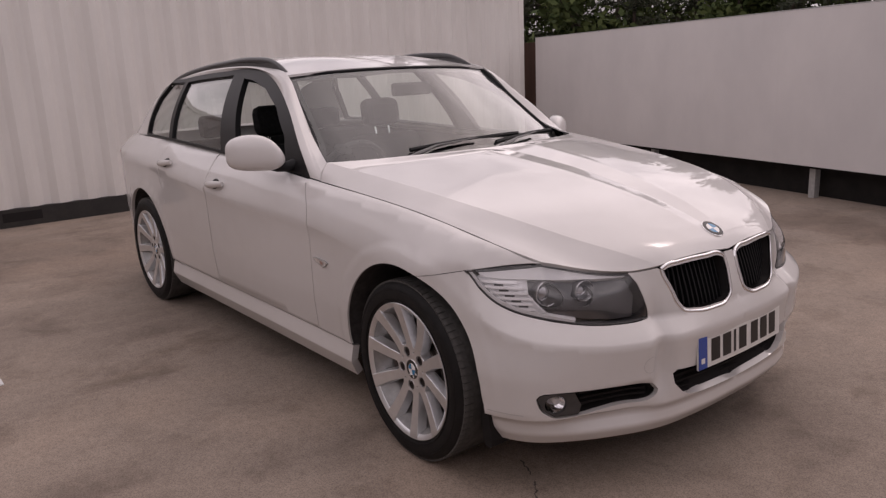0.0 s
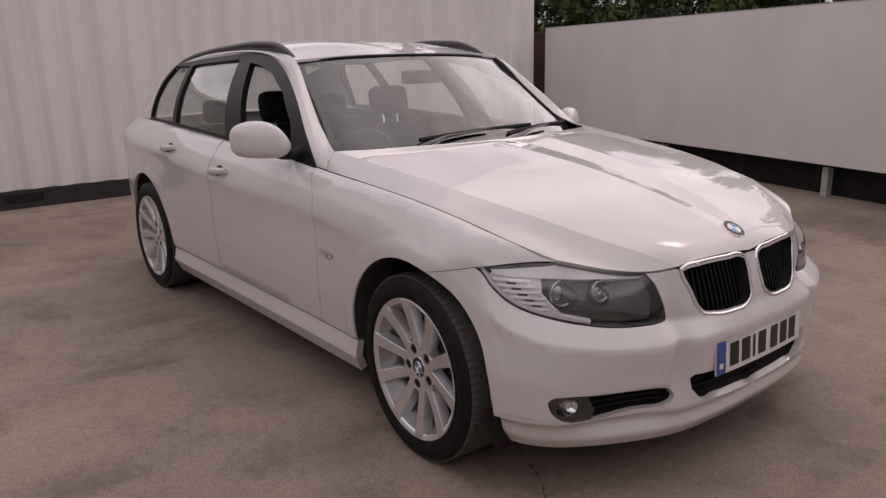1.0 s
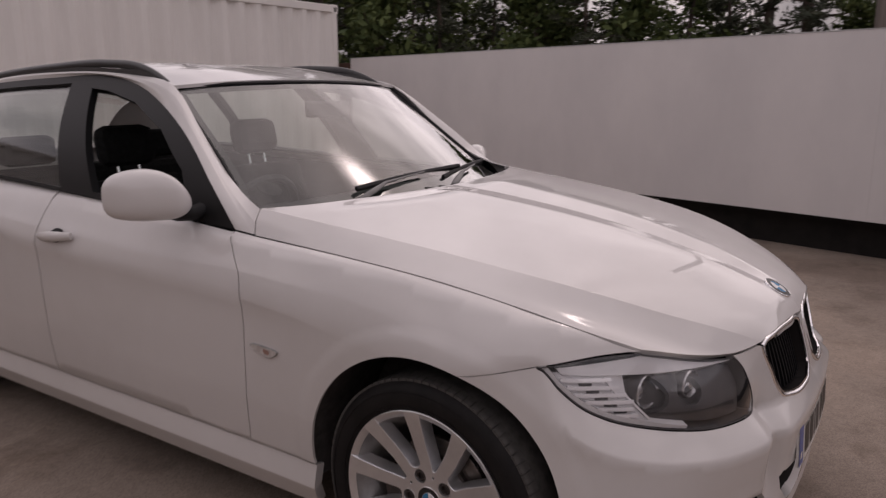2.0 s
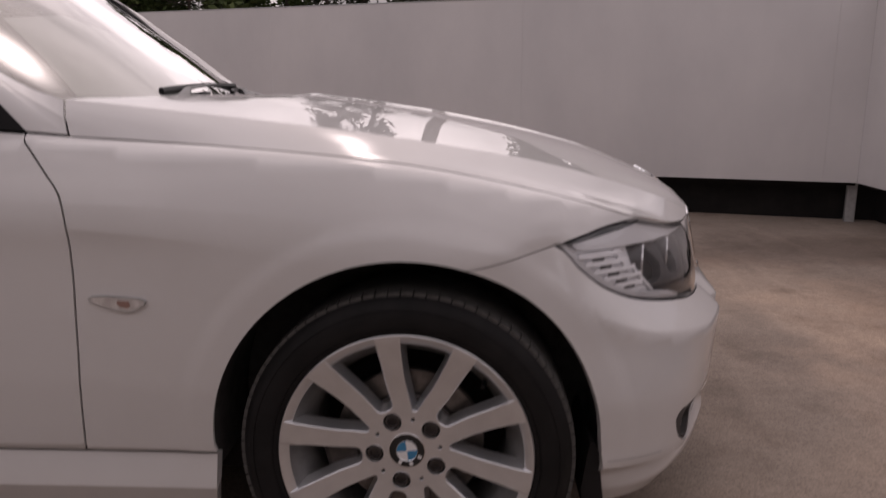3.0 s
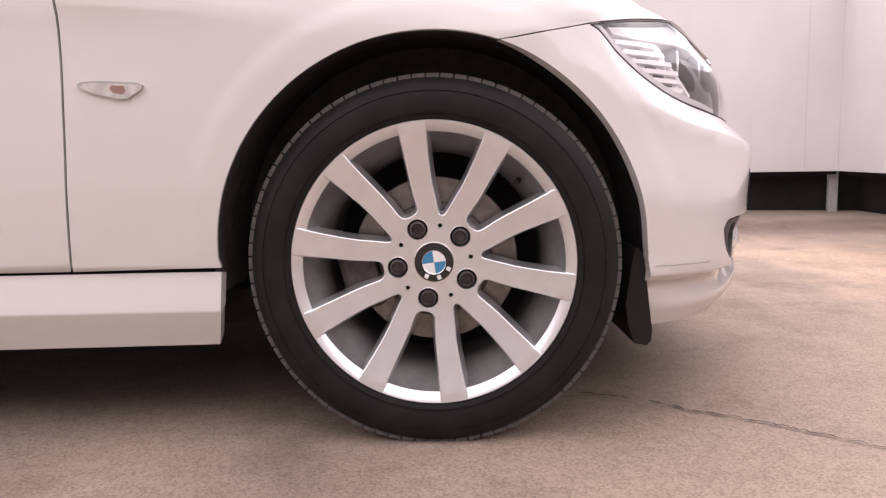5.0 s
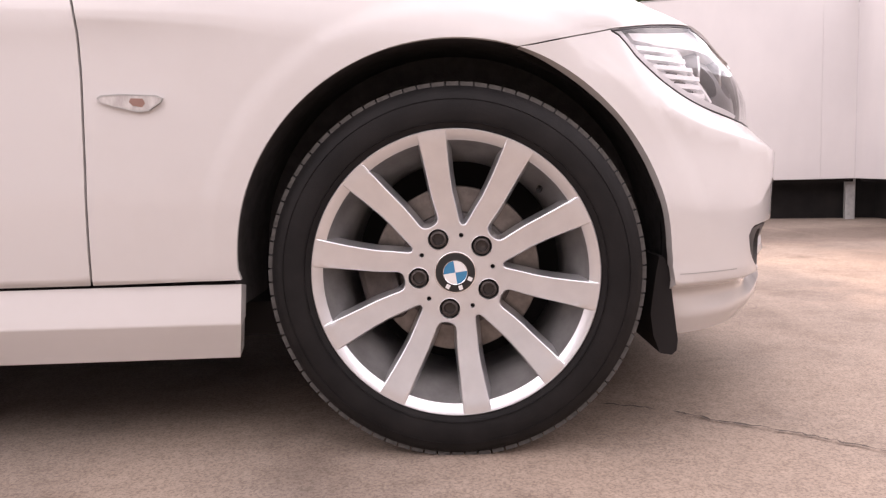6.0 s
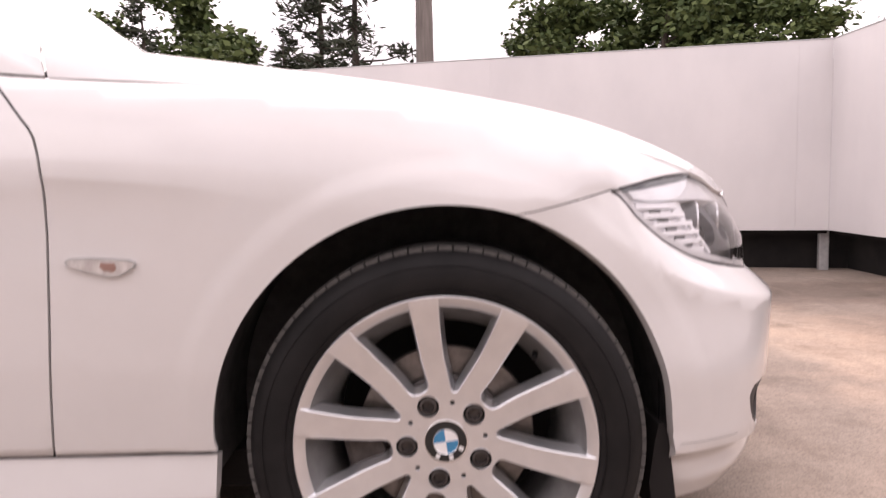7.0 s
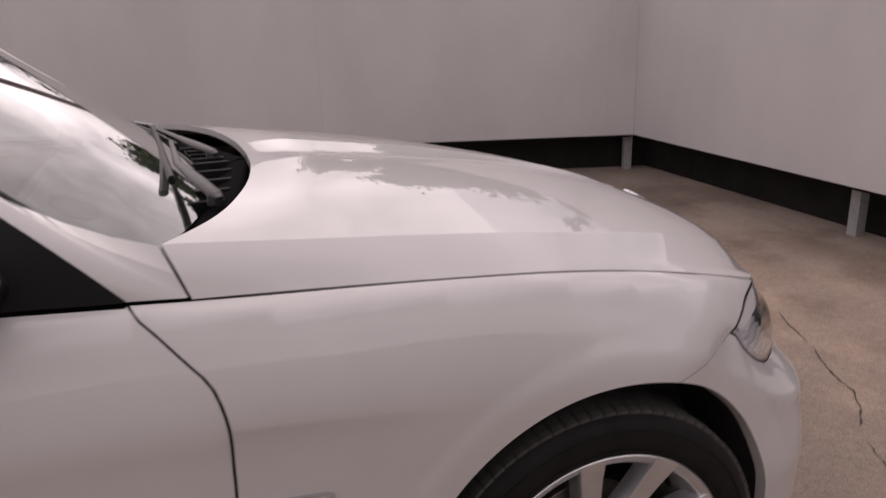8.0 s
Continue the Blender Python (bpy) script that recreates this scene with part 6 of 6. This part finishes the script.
# ---- wipers and cowl ----
cowl_in = spline([(-0.722, 0.70, 0.958), (-0.648, 0.5, 0.960), (-0.627, 0.3, 0.976), (-0.61, 0.0, 0.985)])
cowl_out = spline([(-0.655, 0.73, 0.952), (-0.57, 0.5, 0.955), (-0.465, 0.0, 0.975)])
cq = panel([UNIT], coons(cowl_in, cowl_out, spline([(-0.722, 0.70, 0.958), (-0.655, 0.73, 0.952)]), spline([(-0.61, 0, 0.985), (-0.465, 0, 0.975)])), 0.06, 0)
sheet("cowl", [cq, mirrored(cq)], M_COWL, car, "black plastic cowl")
for k in range(-4, 5):
    y = k * 0.09
    bow = 0.31 * y * y
    box("cowl_rib", (-0.610 - bow, -0.515 - bow, y - 0.007, y + 0.007, 0.968 - 0.04 * abs(y), 0.986 - 0.04 * abs(y)), M_GRILLE, car, bevel=0.002)
for pivot, bend, tip, b0, b1 in (((-0.575, -0.40, 0.992), (-0.632, -0.20, 1.022), (-0.640, 0.05, 1.036), (-0.648, -0.34, 1.014), (-0.680, 0.36, 1.030)),
                                 ((-0.545, 0.12, 0.992), (-0.625, 0.30, 1.014), (-0.690, 0.50, 1.024), (-0.626, 0.16, 1.006), (-0.775, 0.70, 1.016))):
    w = new("wiper")
    w.parent = car
    w["label"] = "black windscreen wiper"
    start = Vector(pivot).lerp(Vector(bend), -0.12)
    v, f = tube([start, pivot, Vector(pivot).lerp(Vector(bend), 0.45), bend, tip], [0.006, 0.015, 0.016, 0.009, 0.005], 10, 0.5)
    link("wiper_arm", v, f, M_WIPER, w, smooth_faces=True)
    v, f = tube([Vector(b0).lerp(Vector(b1), k / 8) + Vector((0, 0, 0.006 * math.sin(math.pi * k / 8))) for k in range(9)], [0.0075] * 9, 6, 1.4)
    link("wiper_blade", v, f, M_BLACK, w, smooth_faces=True)
    v, f = lathe([(0.001, -0.016), (0.010, -0.015), (0.015, -0.009), (0.016, 0.01)], 20)
    link("wiper_pivot", [(q[0] + pivot[0], q[2] + pivot[1], -q[1] + pivot[2] - 0.01) for q in v], f, M_WIPER, w, smooth_faces=True)


# ---- cabin ----
def seat(x, y):
    s = new("front_seat")
    s.parent = car
    for nm, dims, m in (("cushion", (-0.26, 0.26, -0.25, 0.25, -0.09, 0.07), pose(0.05, 0, 0.36, 0, -8, 0)),
                        ("backrest", (-0.07, 0.07, -0.25, 0.25, -0.31, 0.31), pose(-0.28, 0, 0.68, 0, -17, 0)),
                        ("headrest", (-0.05, 0.05, -0.13, 0.13, -0.085, 0.085), pose(-0.385, 0, 1.115, 0, -10, 0))):
        box(nm, dims, M_SEAT, s, bevel=0.045, m=m)
    for k in (-0.05, 0.05):
        v, f = tube([(-0.36, k, 0.96), (-0.385, k, 1.06)], [0.007, 0.007], 8)
        link("headrest_post", v, f, M_CHROME, s)
    s.matrix_world = Matrix.Translation((x, y, 0))
    return s


seat(-1.52, -0.36)
seat(-1.52, 0.36)
bench = new("rear_bench")
bench.parent = car
box("cushion", (-2.55, -2.08, -0.62, 0.62, 0.30, 0.46), M_SEAT, bench, bevel=0.04)
box("backrest", (-2.72, -2.56, -0.62, 0.62, 0.40, 0.98), M_SEAT, bench, bevel=0.04)
for y in (-0.38, 0.38):
    box("headrest", (-2.72, -2.62, y - 0.13, y + 0.13, 0.99, 1.13), M_SEAT, bench, bevel=0.035)
box("cabin_floor", (-3.5, -0.60, -0.70, 0.70, 0.245, 0.30), M_DASH, car)
bm = bmesh.new()
prof = [(-0.60, 0.55), (-0.60, 0.93), (-0.72, 0.955), (-0.95, 0.945), (-1.02, 0.90), (-1.03, 0.80), (-0.98, 0.55)]
a = [bm.verts.new((x, -0.70, z)) for x, z in prof]
b = [bm.verts.new((x, 0.70, z)) for x, z in prof]
for k in range(len(prof)):
    bm.faces.new((a[k], a[(k + 1) % 7], b[(k + 1) % 7], b[k]))
bm.faces.new(a[::-1])
bm.faces.new(b)
part("dashboard", bm, M_DASH, car)
wheel_c = Matrix.Translation((-1.12, -0.36, 0.86)) @ Matrix.Rotation(radians(-65), 4, "Y")
ring = [wheel_c @ Vector((0.185 * math.cos(t), 0.185 * math.sin(t), 0)) for t in np.linspace(0, 2 * math.pi, 41)]
v, f = tube(ring, [0.016] * 41, 8)
steer = link("steering_wheel", v, f, M_DASH, car, smooth_faces=True)
box("steering_hub", (-0.06, 0.06, -0.16, 0.16, -0.02, 0.02), M_DASH, steer, bevel=0.015, m=wheel_c)
hq = panel([[(0.03, 0.03), (0.97, 0.03), (0.97, 1), (0.03, 1)]], roof, 0.08, 0, 0.03)
sheet("headliner", [hq, mirrored(hq)], M_HEADLINER, car)
box("rear_view_mirror", (-1.09, -1.06, -0.12, 0.12, 1.235, 1.30), M_BLACK, car, bevel=0.012)
disc = [(0.60 + 0.034 * math.cos(t), 1.040 + 0.021 * math.sin(t)) for t in np.linspace(0, 2 * math.pi, 25)[:-1]]
sheet("tax_disc_holder", [mirrored(panel([disc], screen, 0.02, 0.003, 0.006))], M_GRILLE, car, "round dark tax disc holder")
